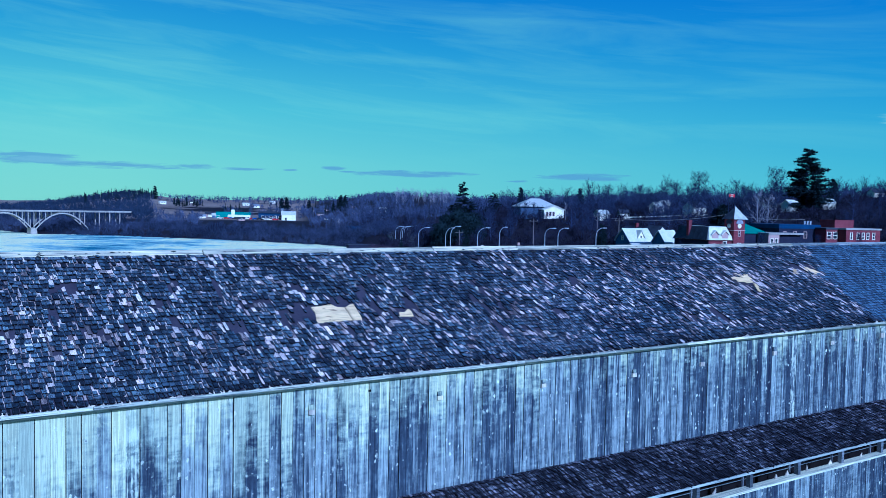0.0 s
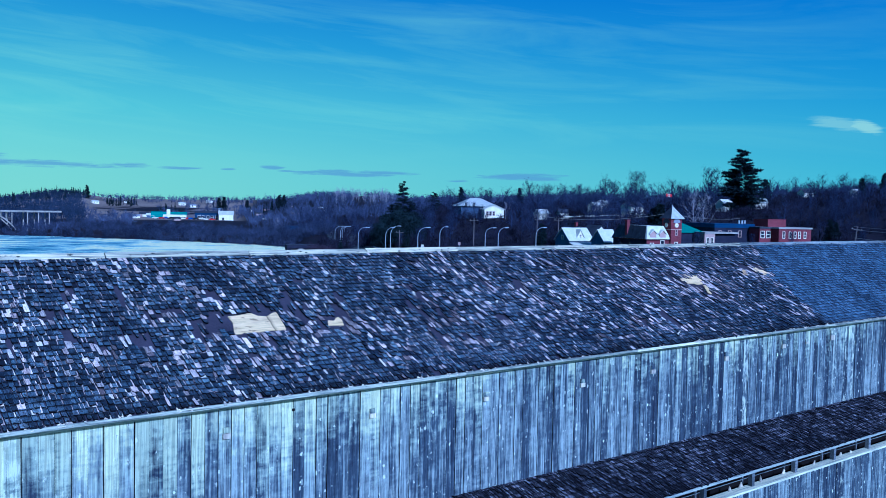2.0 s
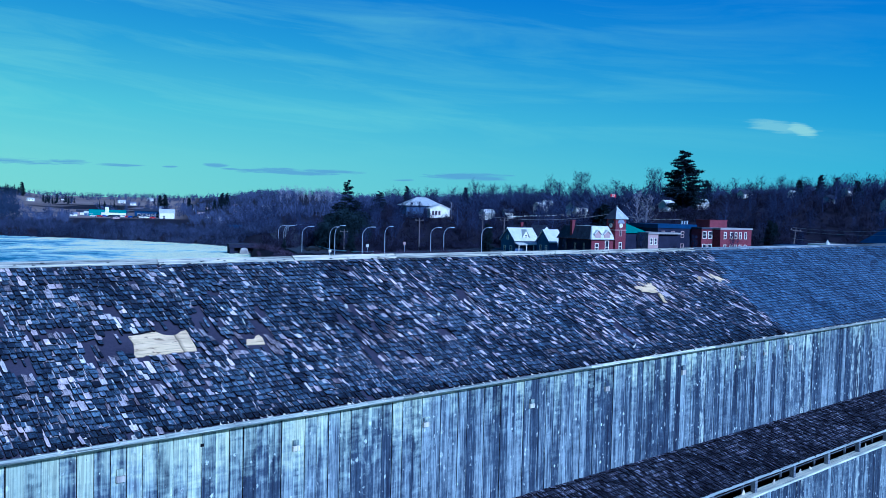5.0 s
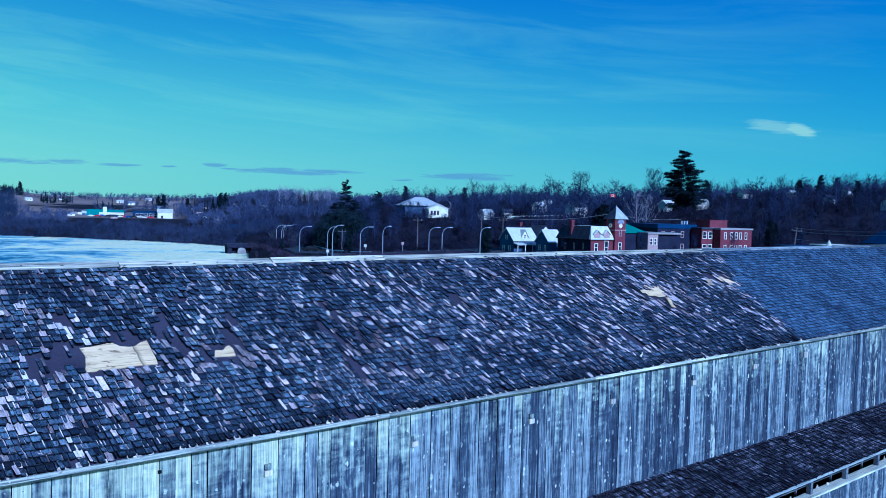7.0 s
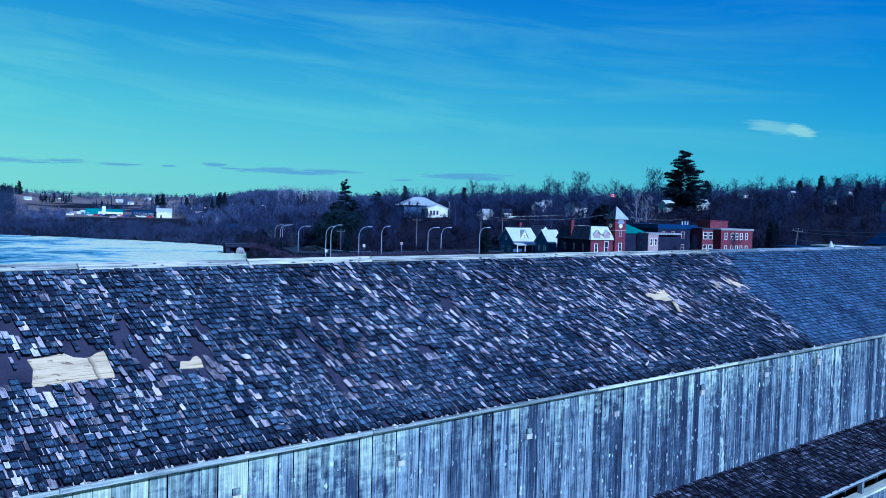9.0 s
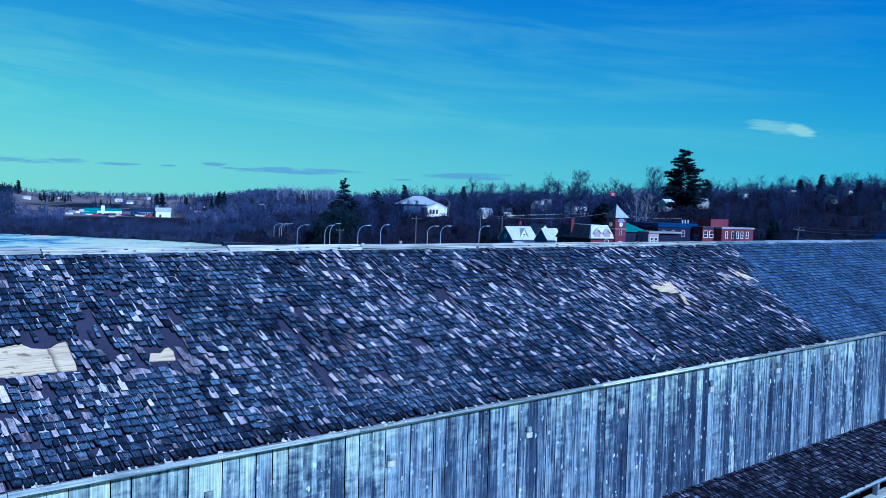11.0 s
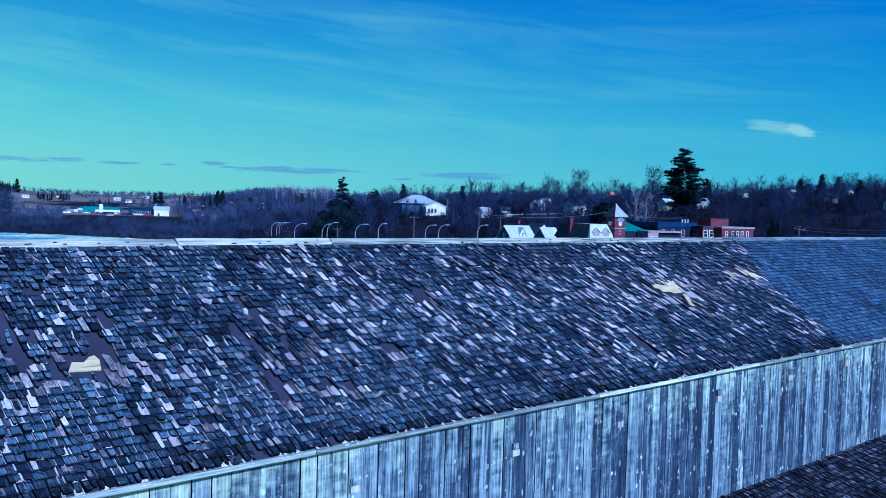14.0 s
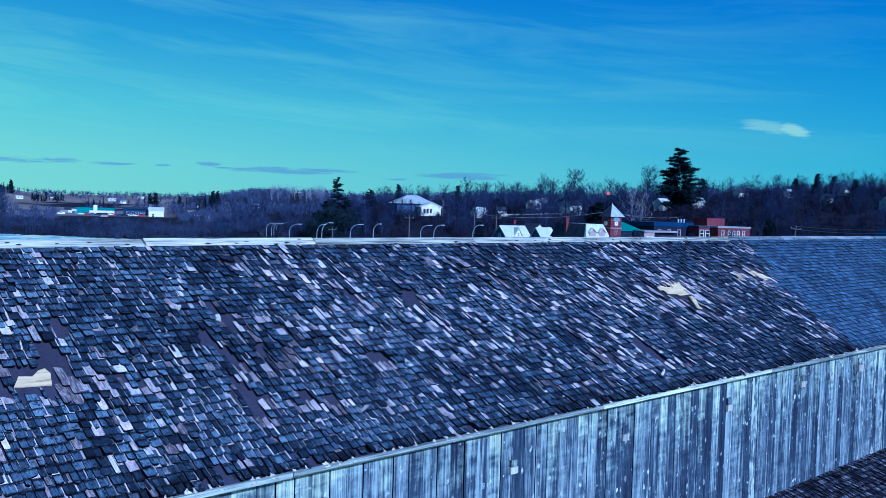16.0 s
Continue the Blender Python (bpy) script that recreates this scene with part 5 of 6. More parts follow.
s.part("spire", [M["spire_roof"], M["slate"]], tw, "pyramid spire, pale, its west face coloured dark for shade")
s = Solid()
s.tube([(6.95, 0.85, 9.05), (6.95, 0.85, 9.35)], [0.05, 0.02], 6)
s.part("finial", M["steel"], tw)
for side in (0, 1):
    face = new("clock")
    face.parent = po
    turn = Matrix.Identity(4) if side == 0 else Matrix.Translation((5.6 - 6.95, 0.85 + 0.5, 0)) @ Matrix.Translation((6.95, -0.5, 0)) @ Matrix.Rotation(radians(-90), 4, "Z") @ Matrix.Translation((-6.95, 0.5, 0))
    for name, rad, y0, y1, mat in (("dial", 0.40, -0.62, -0.52, M["white"]), ("rim", 0.52, -0.58, -0.50, M["tan"])):
        s = Solid()
        s.prism([(rad * math.cos(2 * math.pi * k / 20), rad * math.sin(2 * math.pi * k / 20)) for k in range(20)], (1, 0, 0), (0, 0, 1), (0, y1 - y0, 0), (6.95, y0, 5.3))
        s.v = [tuple(turn @ Vector(p)) for p in s.v]
        s.part(name, mat, face)
    s = Solid()
    s.box(6.93, 6.97, -0.65, -0.63, 5.3, 5.62)
    s.box(6.95, 7.17, -0.65, -0.63, 5.28, 5.32)
    s.v = [tuple(turn @ Vector(p)) for p in s.v]
    s.part("clock_pointer", M["tyre"], face)
    s = Solid()
    s.prism([(0.85 * math.cos(math.pi * k / 10), 0.85 * math.sin(math.pi * k / 10)) for k in range(11)], (1, 0, 0), (0, 0, 1), (0, 0.6, 0), (6.95, -0.95, 5.75))
    s.v = [tuple(turn @ (Vector(p) + Vector((0, 0.3, 0)))) for p in s.v]
    # the west hood is the same hood in a darker colour for shade
    s.part("clock_hood", M["grey_roof"] if side == 0 else M["slate"], face)
window(tw, 6.95, 0.3, 0.8, 1.7, "front", -0.5)
window(tw, 6.95, 3.2, 0.6, 1.3, "front", -0.5, M["tan"])

# green-roofed hall and low flat block
hall = thing("hall", "dark brick hall with a green metal hip roof", "building", at=site(54.05, 192, 7.0))
s = Solid()
s.box(0, 6.3, 0, 7, -2, 3.6)
s.part("wall", M["navy_wall"], hall)
s = Solid()
s.corners([Vector(p) for p in ((-0.4, -0.4, 3.6), (6.7, -0.4, 3.6), (-0.4, 7.4, 3.6), (6.7, 7.4, 3.6), (0.1, 3.2, 5.6), (3.0, 3.2, 5.6), (0.1, 3.8, 5.6), (3.0, 3.8, 5.6))])
s.part("roof", M["green_roof"], hall)
low = thing("shop_block", "low flat-roofed shop with tan front", "building", at=site(55.5, 192, 7.0))
s = Solid()
s.box(0, 2.9, 0, 7, -2, 3.5)
s.part("wall", M["tan"], low)
s = Solid()
s.box(2.9, 9.2, 0.6, 8, -2, 3.5)
s.part("side_wall", M["navy_wall"], low)
s = Solid()
s.box(-0.2, 9.4, -0.25, 8.2, 3.5, 3.85)
s.part("roof", M["concrete"], low)
for x in (0.9, 2.1):
    window(low, x, 1.2, 0.8, 1.5)

# large brick block
bl = thing("brick_block", "large flat-roofed red brick building with rows of windows", "building", at=site(59.85, 205, 6.7, -16))
s = Solid()
s.box(0, 9.3, 0, 8, -2, 5.0)
s.part("wall", M["brick"], bl)
s = Solid()
s.box(-0.2, 9.5, -0.2, 8.2, 5.0, 5.35)
s.part("cornice", M["concrete"], bl)
s = Solid()
s.box(-3.4, -0.01, 2.2, 11, -2, 5.0)
s.part("left_wing", M["brick"], bl)
s = Solid()
s.box(-3.6, -0.2, 2.0, 11.2, 5.0, 5.35)
s.part("wing_cornice", M["slate"], bl)
# recessed wing under trees, its shade put into the wall colour
s = Solid()
s.box(-13.0, -3.4, 5.5, 15, -2, 5.0)
s.part("rear_wing", M["navy_wall"], bl)
s = Solid()
s.box(-13.2, -2.0, 5.3, 15.2, 5.0, 5.9)
s.part("rear_roof", M["blue_roof"], bl)
s = Solid()
s.box(1.0, 6.2, 4.5, 9, 5.35, 6.9)
s.box(0.9, 6.3, 4.4, 9.1, 6.9, 7.05)
s.part("penthouse", M["brick"], bl)
for x in (-3.2, -2.4, -1.6):
    s = Solid()
    s.tube([(x, 9, 5.8), (x, 9, 6.6), (x, 9, 6.7)], [0.2, 0.2, 0.28], 8)
    s.part("roof_vent", M["steel"], bl)
for z in (0.1, 2.9):
    for x in (1.4, 3.2, 4.6, 5.9, 7.5):
        window(bl, x, z, 0.75, 1.55)
    for x in (-2.55, -0.95):
        window(bl, x, z, 1.2, 1.6, "front", 2.2)
    for x in (-11.5, -8.8, -6.0):
        window(bl, x, z, 0.9, 1.5, "front", 5.5, M["tan"])
bb = thing("blue_barn", "building with a steep dark blue metal roof", "building", at=site(70.4, 172, 8.3))
s = Solid()
s.box(0, 12, 0, 9, -2, 2.4)
s.part("wall", M["slate"], bb)
s = Solid()
s.corners([Vector(p) for p in ((-0.5, -0.5, 2.3), (12.5, -0.5, 2.3), (-0.5, 9.5, 2.3), (12.5, 9.5, 2.3), (1.6, 3.9, 5.4), (10, 3.9, 5.4), (1.6, 5.1, 5.4), (10, 5.1, 5.4))])
s.part("roof", M["blue_roof"], bb)
for az, rr, zz, lab in ((64.6, 150, 9.0, "low flat blue-grey roofed shed"), (66.6, 152, 9.3, "low flat white roofed shed")):
    sh = thing("shed", lab, "shed", at=site(az, rr, zz))
    s = Solid()
    s.box(0, 5.2, 0, 5, -3, 1.2)
    s.part("wall", M["slate"], sh)
    s = Solid()
    s.box(-0.3, 5.5, -0.3, 5.3, 1.2, 1.38)
    s.part("roof", M["blue_roof"] if az < 65 else M["white"], sh)
cone = thing("cupola", "small pale pointed cupola", "cupola", at=site(66.03, 151, 8.9))
s = Solid()
s.box(-0.35, 0.35, -0.35, 0.35, -3, 1.5)
s.part("base", M["slate"], cone)
s = Solid()
s.tube([(0, 0, 1.5), (0, 0, 2.6)], [0.6, 0.02], 8)
s.part("cap", M["pale_roof"], cone)

# big white house on the slope
bh = thing("house", "large white house with a broad pale hip roof", "house", at=site(40.0, 322, 10.6, -24))
# main wall is coloured darker than the white wing to paint its shade
s = Solid()
s.box(0, 13.5, 0, 9, -3, 5.0)
s.part("wall", M["blue_wall"], bh, "siding coloured blue-grey for shade")
s = Solid()
s.corners([Vector(p) for p in ((-1.2, -1, 4.9), (14.3, -1, 4.9), (-1.2, 10, 4.9), (14.3, 10, 4.9), (5.0, 4.2, 8.0), (8.6, 4.2, 8.0), (5.0, 4.8, 8.0), (8.6, 4.8, 8.0))])
s.part("roof", M["spire_roof"], bh)
s = Solid()
s.prism([(7.6, -3), (15.0, -3), (15.0, 3.9), (11.3, 5.4), (7.6, 3.9)], (1, 0, 0), (0, 0, 1), (0, 5, 0), (0, -4.5, 0))
s.part("front_wing", M["white"], bh)
s = Solid()
s.prism([(7.1, 3.75), (11.3, 5.45), (15.5, 3.75), (15.5, 3.95), (11.3, 5.7), (7.1, 3.95)], (1, 0, 0), (0, 0, 1), (0, 5.6, 0), (0, -5.0, 0))
s.part("wing_roof", M["pale_roof"], bh)
for x in (8.7, 9.9, 11.1):
    window(bh, x, 1.6, 0.9, 1.6, "front", -4.5, M["tan"])

# houses among the trees on the hill
for az, rr, w, h, lab, wm, rm in (
    (50.9, 300, 6.0, 3.6, "two-storey white house among bare trees", "white", "slate"), (61.1, 398, 5.0, 2.2, "white bungalow high on the hill", "white", "slate"),
    (63.9, 380, 3.0, 2.4, "pale house on the hill", "white", "pale_roof"), (66.9, 382, 4.0, 2.6, "white house on the hilltop", "white", "slate"),
    (65.9, 335, 3.4, 2.0, "pale cottage on the wooded slope", "pale_roof", "slate"), (45.1, 300, 4.0, 2.4, "white cottage among bare trees", "white", "pale_roof"),
    (46.4, 305, 3.4, 2.2, "white cottage with a dark roof", "white", "slate"), (48.6, 330, 4.2, 3.0, "white house among bare trees", "white", "pale_roof"),
    (49.0, 372, 3.4, 2.6, "white house high among trees", "white", "pale_roof"), (56.6, 318, 5.0, 2.6, "pale house below the tall pine", "pale_roof", "pale_roof"),
    (58.4, 322, 4.6, 2.4, "pale house beside the tall pine", "white", "pale_roof"), (55.2, 330, 4.0, 2.0, "white house on the slope", "white", "slate"),
    (30.9, 560, 5.0, 1.8, "white bungalow on the far slope", "white", "pale_roof"), (69.1, 300, 4.0, 2.4, "pale house on the wooded slope", "pale_roof", "slate"),
):
    gable_house(site(az, rr, None, TOWN_TURN + (az * 37) % 30 - 15), lab, w, w * 0.8, h, w * 0.3, M[wm], M[rm], (("front", w * 0.3, h * 0.3, w * 0.14, h * 0.4), ("front", w * 0.7, h * 0.3, w * 0.14, h * 0.4)), None, False, False, 0.3, 2.5)


# ---- street furniture ----
def street_lamp(m, height, arm):
    lamp = thing("street_lamp", "tall grey steel street lamp with a curved arm", "street lamp", "street lamps along the road", at=m)
    s = Solid()
    pts = [(0, 0, -0.5), (0, 0, height * 0.72)]
    for k in range(1, 7):
        a = math.pi / 2 * k / 6
        pts.append((arm * 0.75 * (1 - math.cos(a)), 0, height * 0.72 + height * 0.28 * math.sin(a)))
    s.tube(pts, [0.11, 0.085] + [0.078 - 0.006 * k for k in range(6)], 6)
    s.part("pole", M["steel"], lamp)
    s = Solid()
    s.box(arm * 0.72, arm * 1.1, -0.14, 0.14, height - 0.1, height + 0.06)
    s.part("lamp_head", M["steel"], lamp)
    return lamp


for az, rr, zb, zt, arm in ((33.32, 240, 1.6, 9.05, 2.9), (35.07, 205, 3.6, 9.93, 1.9), (35.39, 200, 3.6, 10.46, 2.2), (37.17, 190, 3.4, 10.47, 2.5), (38.61, 195, 4.0, 10.59, 1.7), (31.85, 300, 1.2, 7.78, 2.6), (32.18, 275, 1.3, 8.41, 2.6), (32.31, 300, 1.2, 7.83, 2.6), (32.45, 340, 1.1, 6.9, 2.4), (32.66, 370, 1.0, 6.4, 2.4), (32.93, 420, 1.0, 5.6, 2.4), (41.59, 200, 4.6, 10.49, 2.3), (42.44, 185, 4.6, 10.9, 2.0), (44.9, 185, 5.2, 11.12, 2.0)):
    p = at(az, rr, min(zb, land(az, rr)))
    street_lamp(pose(p.x, p.y, p.z, 0, 0, -40), zt - p.z, arm)


def utility_pole(m, height, lean=0):
    pole = thing("utility_pole", "weathered wooden utility pole with a crossarm", "utility pole", "utility poles", at=m @ pose(0, 0, 0, 0, lean, 0))
    s = Solid()
    s.tube([(0, 0, -0.6), (0, 0, height)], [0.16, 0.11], 7)
    s.part("pole_shaft", M["pole"], pole)
    s = Solid()
    s.box(-1.1, 1.1, -0.06, 0.06, height - 0.7, height - 0.56)
    s.part("crossarm", M["pole"], pole)
    for x in (-0.9, 0, 0.9):
        s = Solid()
        s.tube([(x, 0, height - 0.56), (x, 0, height - 0.36)], [0.06, 0.05], 6)
        s.part("insulator", M["concrete"], pole)
    return pole


for az, rr, zt, lean in ((40.84, 215, 12.4, 0), (44.95, 230, 13.84, 0), (46.33, 220, 12.9, 0), (64.05, 190, 12.9, 6), (36.0, 235, 8.6, 0)):
    p = at(az, rr)
    utility_pole(pose(p.x, p.y, p.z, 0, 0, -45), zt - p.z, lean)


def wire(a, b, sag):
    s = Solid()
    s.tube([Vector(a).lerp(Vector(b), k / 12) - Vector((0, 0, sag * 4 * (k / 12) * (1 - k / 12))) for k in range(13)], [0.03] * 13, 4)
    tagged(s.part("power_line", M["concrete"]), "thin power line strung between poles", "cable", "power lines")


wire(at(46.33, 220, 12.8), at(53.2, 215, 14.6), 0.9)
wire(at(44.95, 230, 13.8), at(46.33, 220, 12.8), 0.3)
wire(at(53.2, 215, 14.6), at(57.5, 230, 13.6), 0.6)
for h in (12.8, 12.2, 10.6):
    wire(at(64.05, 190, h), at(72, 150, h + 0.9), 0.6)

# flag on its pole
fl = thing("flagpole", "flagpole with a red and white maple leaf flag", "flag", at=site(53.05, 215, None, -60))
fh = 19.4 - land(53.05, 215)
s = Solid()
s.tube([(0, 0, -0.5), (0, 0, fh)], [0.06, 0.025], 7)
s.part("pole", M["bark"], fl)
cloth = new("cloth")
cloth.parent = fl
for a, b, mat in ((0.05, 0.37, "flag_red"), (0.37, 0.98, "white"), (0.98, 1.30, "flag_red")):
    s = Solid()
    for k in range(4):
        p, q = a + (b - a) * k / 4, a + (b - a) * (k + 1) / 4
        s.corners([Vector((x, 0.10 * math.sin(5.0 * x) + 0.01 * j, z - 0.10 * x)) for z in (fh - 0.80, fh - 0.12) for j in (0, 1) for x in (p, q)])
    s.part("stripe", M[mat], cloth)
s = Solid()
leaf = [(0, -0.5), (0.05, -0.22), (0.42, -0.28), (0.34, -0.12), (0.55, 0.08), (0.42, 0.14), (0.44, 0.32), (0.2, 0.22), (0.22, 0.42), (0, 0.58)]
leaf += [(-x, z) for x, z in leaf[::-1][1:-1]]
s.prism([(0.68 + 0.38 * x, fh - 0.53 + 0.38 * z) for x, z in leaf], (1, 0, 0), (0, 0, 1), (0, 0.04, 0), (0, 0.10 * math.sin(5.0 * 0.68) - 0.06, 0))
s.part("leaf", M["flag_red"], cloth)

# road along the bank, with its guard rail
s = Solid()
line = [(31.9, 430), (32.3, 340), (33.0, 280), (34.4, 235), (36.8, 208), (40, 200), (44, 200), (48, 206)]
pts = [at(a, rr) for a, rr in line]
for k in range(len(pts) - 1):
    for j in range(6):
        p, q = pts[k].lerp(pts[k + 1], j / 6), pts[k].lerp(pts[k + 1], (j + 1) / 6)
        n = (q - p).cross(Vector((0, 0, 1))).normalized() * 5.5
        s.corners([Vector((v.x, v.y, 0.5 * (p.z + q.z) + dz)) for dz in (-0.6, 0.25) for v in (p - n, p + n, q - n, q + n)])
tagged(s.part("road", M["road"]), "dark asphalt road curving along the bank", "road", kind="structure")
rail = thing("guard_rail", "grey steel guard rail along the road", "guard rail")
line = [pts[2].lerp(pts[3], 0.2), pts[2].lerp(pts[3], 0.8), pts[3].lerp(pts[4], 0.4), pts[3].lerp(pts[4], 0.9)]
line = [p + Vector((1.5, -6.2, 0.5)) for p in line]
for a, b in zip(line, line[1:]):
    s = Solid()
    s.tube([a + Vector((0, 0, 0.45)), b + Vector((0, 0, 0.45))], [0.16, 0.16], 6)
    s.part("beam", M["steel"], rail)
    for j in range(5):
        p = a.lerp(b, j / 5)
        s = Solid()
        s.box(p.x - 0.07, p.x + 0.07, p.y - 0.07, p.y + 0.07, p.z - 1.2, p.z + 0.5)
        s.part("rail_post", M["pole"], rail)


def car(m, paint, label):
    c = thing("car", label, "car", "parked cars", at=m)
    s = Solid()
    s.prism([(-2.1, 0.35), (2.1, 0.35), (2.15, 0.75), (1.2, 0.95), (0.55, 1.42), (-1.0, 1.45), (-1.75, 1.0), (-2.15, 0.9)], (1, 0, 0), (0, 0, 1), (0, 1.7, 0), (0, -0.85, 0))
    s.part("body", paint, c)
    s = Solid()
    s.prism([(1.05, 0.98), (0.52, 1.36), (-0.95, 1.38), (-1.5, 1.02)], (1, 0, 0), (0, 0, 1), (0, 1.72, 0), (0, -0.86, 0))
    s.part("side_glass", M["glass"], c)
    for x in (-1.35, 1.35):
        for y in (-0.88, 0.70):
            s = Solid()
            s.prism([(x + 0.33 * math.cos(2 * math.pi * k / 12), 0.33 + 0.33 * math.sin(2 * math.pi * k / 12)) for k in range(12)], (1, 0, 0), (0, 0, 1), (0, 0.18, 0), (0, y, 0))
            s.part("tyre", M["tyre"], c)
    return c


def road_sign(az, rr, paint, label):
    """A small plate on a post beside the road."""
    p = at(az, rr)
    sign = thing("road_sign", label, "road sign", "road signs", at=pose(p.x, p.y, p.z, 0, 0, -35))
    s = Solid()
    s.tube([(0, 0, -0.4), (0, 0, 2.3)], [0.05, 0.05], 6)
    s.part("post", M["steel"], sign)
    s = Solid()
    s.box(-0.3, 0.3, -0.09, -0.05, 1.75, 2.4)
    s.part("plate", paint, sign)


road_sign(35.1, 205, M["white"], "white road sign on a thin steel post")
road_sign(37.5, 203, M["white"], "small white road sign beside the road")
road_sign(39.9, 206, M["tan"], "faded orange road sign beside the road")
p = at(34.0, 246)
car(pose(p.x, p.y, p.z + 0.25, 0, 0, 120), M["tyre"], "dark car on the bank road")

# pale rail along the road on the slope
rail = thing("guard_rail", "pale guard rail along the hillside road", "guard rail")
for k in range(8):
    a, b = at(46.6 + 0.65 * k, 300), at(46.6 + 0.65 * (k + 1), 300)
    s = Solid()
    s.tube([a + Vector((0, 0, 0.9)), b + Vector((0, 0, 0.9))], [0.22, 0.22], 6)
    s.part("beam", M["white"], rail)
    for p in (a, a.lerp(b, 0.5)):
        s = Solid()
        s.box(p.x - 0.08, p.x + 0.08, p.y - 0.08, p.y + 0.08, p.z - 0.6, p.z + 0.8)
        s.part("rail_post", M["pole"], rail)

# ---- far bank ----
far = thing("garage_hall", "long low commercial hall clad in teal and white", "building", at=site(20.6, 655, 1.2, -22))
s = Solid()
s.box(0, 8, 0, 14, -3, 6.4)
s.part("end_block", M["teal"], far)
s = Solid()
s.box(8, 24, 1, 14, -3, 4.6)
s.part("wall", M["white"], far)
s = Solid()
s.box(7.9, 24.3, 0.6, 14.2, 4.6, 6.2)
s.part("roof", M["teal"], far)
s = Solid()
s.box(10.5, 13, 0.2, 1.2, 2, 8.2)
s.part("sign_block", M["white"], far)
for x in (15.2, 17.6, 20.0, 22.4):
    window(far, x, 0.4, 1.8, 2.6, "front", 1.0)
far = thing("dealership", "long blue commercial building with dark roof", "building", at=site(23.2, 655, 2.0, -24))
s = Solid()
s.box(0, 18, 0, 12, -3, 5.2)
s.part("wall", M["blue_roof"], far)
s = Solid()
s.prism([(-0.5, 5.2), (12.5, 5.2), (6, 6.6)], (0, 1, 0), (0, 0, 1), (18.6, 0, 0), (-0.3, 0, 0))
s.part("roof", M["slate"], far)
for x in (3, 6, 9, 12, 15):
    window(far, x, 1.0, 2.0, 2.4)
gable_house(site(24.65, 648, 1.6, -24), "big white shed with a pale roof", 10.0, 12.0, 5.0, 2.2, M["white"], M["pale_roof"], (("front", 3.0, 0.5, 1.6, 2.2),), None, False, False, 0.4, 3.0)
r = random.Random(31)
for k in range(12):
    p = at(20.9 + 0.3 * k + r.uniform(-0.05, 0.05), 636 + r.uniform(-4, 4))
    kind = ("white", "car_red", "car_blue", "tyre", "white")[k % 5]
    car(pose(p.x, p.y, p.z + 0.02, 0, 0, r.uniform(-40, 10)), M[kind], {"white": "parked white car outside the dealership", "car_red": "parked red car outside the dealership", "car_blue": "parked blue car outside the dealership", "tyre": "parked black car outside the dealership"}[kind])
gable_house(site(28.8, 402, 0.6, -20), "house with a bright blue metal roof on the bank", 7.6, 6.0, 2.2, 2.0, M["white"], M["blue_roof"], (("front", 2.0, 0.5, 0.9, 1.1), ("front", 5.4, 0.5, 0.9, 1.1)), None, False, False, 0.4, 3.0)
for az, rr, w, lab in ((17.3, 1000, 7, "white farmhouse in the fields"), (22.3, 1080, 8, "long pale barn on the ridge"), (26.4, 900, 6, "white house among far trees"), (19.1, 1120, 6, "farmhouse near the skyline"), (27.4, 640, 6, "white cottage above the far bank"), (28.0, 620, 5, "white cottage above the far bank"), (24.0, 1150, 7, "pale farm shed near the skyline")):
    gable_house(site(az, rr, None, -30 + (az * 53) % 40), lab, w, w * 0.6, w * 0.28, w * 0.16, M["white"], M["pale_roof"] if w > 6 else M["slate"], (("front", w * 0.3, 0.8, 1.2, 1.4), ("front", w * 0.7, 0.8, 1.2, 1.4)), None, False, False, 0.4, 3.0)
r = random.Random(52)
for k in range(14):
    az, rr, w = r.uniform(17.5, 29.5), r.uniform(590, 1000), r.uniform(4.0, 7.0)
    wall_mat, roof_mat = r.choice((("white", "slate"), ("white", "grey_roof"), ("blue_wall", "pale_roof"), ("tan", "slate")))
    gable_house(site(az, rr, None, r.uniform(-50, 10)), "small far house among hedges and fields", w, w * 0.7, w * 0.32, w * 0.22, M[wall_mat], M[roof_mat], (("front", w * 0.5, 0.6, 1.0, 1.1),), None, False, False, 0.3, 3.0, "far houses over the river")
# low dark bridge at the mouth of a side stream, with pale abutments
sb = thing("stream_bridge", "low dark timber bridge on a pale boulder abutment", "bridge", at=site(28.9, 300, 0.0, -20))
s = Solid()
s.box(-0.5, 9.5, 0, 5, 0.0, 1.1)
s.part("girder", M["navy_wall"], sb)
s = Solid()
s.box(-0.6, 9.6, -0.1, 5.1, 1.1, 1.25)
s.part("deck", M["slate"], sb)
s = Solid()
s.box(-0.4, 9.4, 2.6, 4.8, -3, 0.0)
s.part("abutment", M["navy_wall"], sb)
for x in (-0.3, 7.6):
    s = Solid()
    s.prism([(x, -3), (x + 1.7, -3), (x + 1.4, 0.0), (x + 0.2, 0.0)], (1, 0, 0), (0, 0, 1), (0, 2.2, 0), (0, 0.3, 0))
    s.part("wing_wall", M["navy_wall"], sb)
s = Solid()
s.prism([(2.6, -3), (6.2, -3), (5.4, -0.4), (4.9, -0.1), (4.0, 0.0), (3.2, -0.3)], (1, 0, 0), (0, 0, 1), (0.3, 3.0, 0), (0, -0.6, 0))
s.part("boulder", M["concrete"], sb, "pale boulder at the stream mouth")

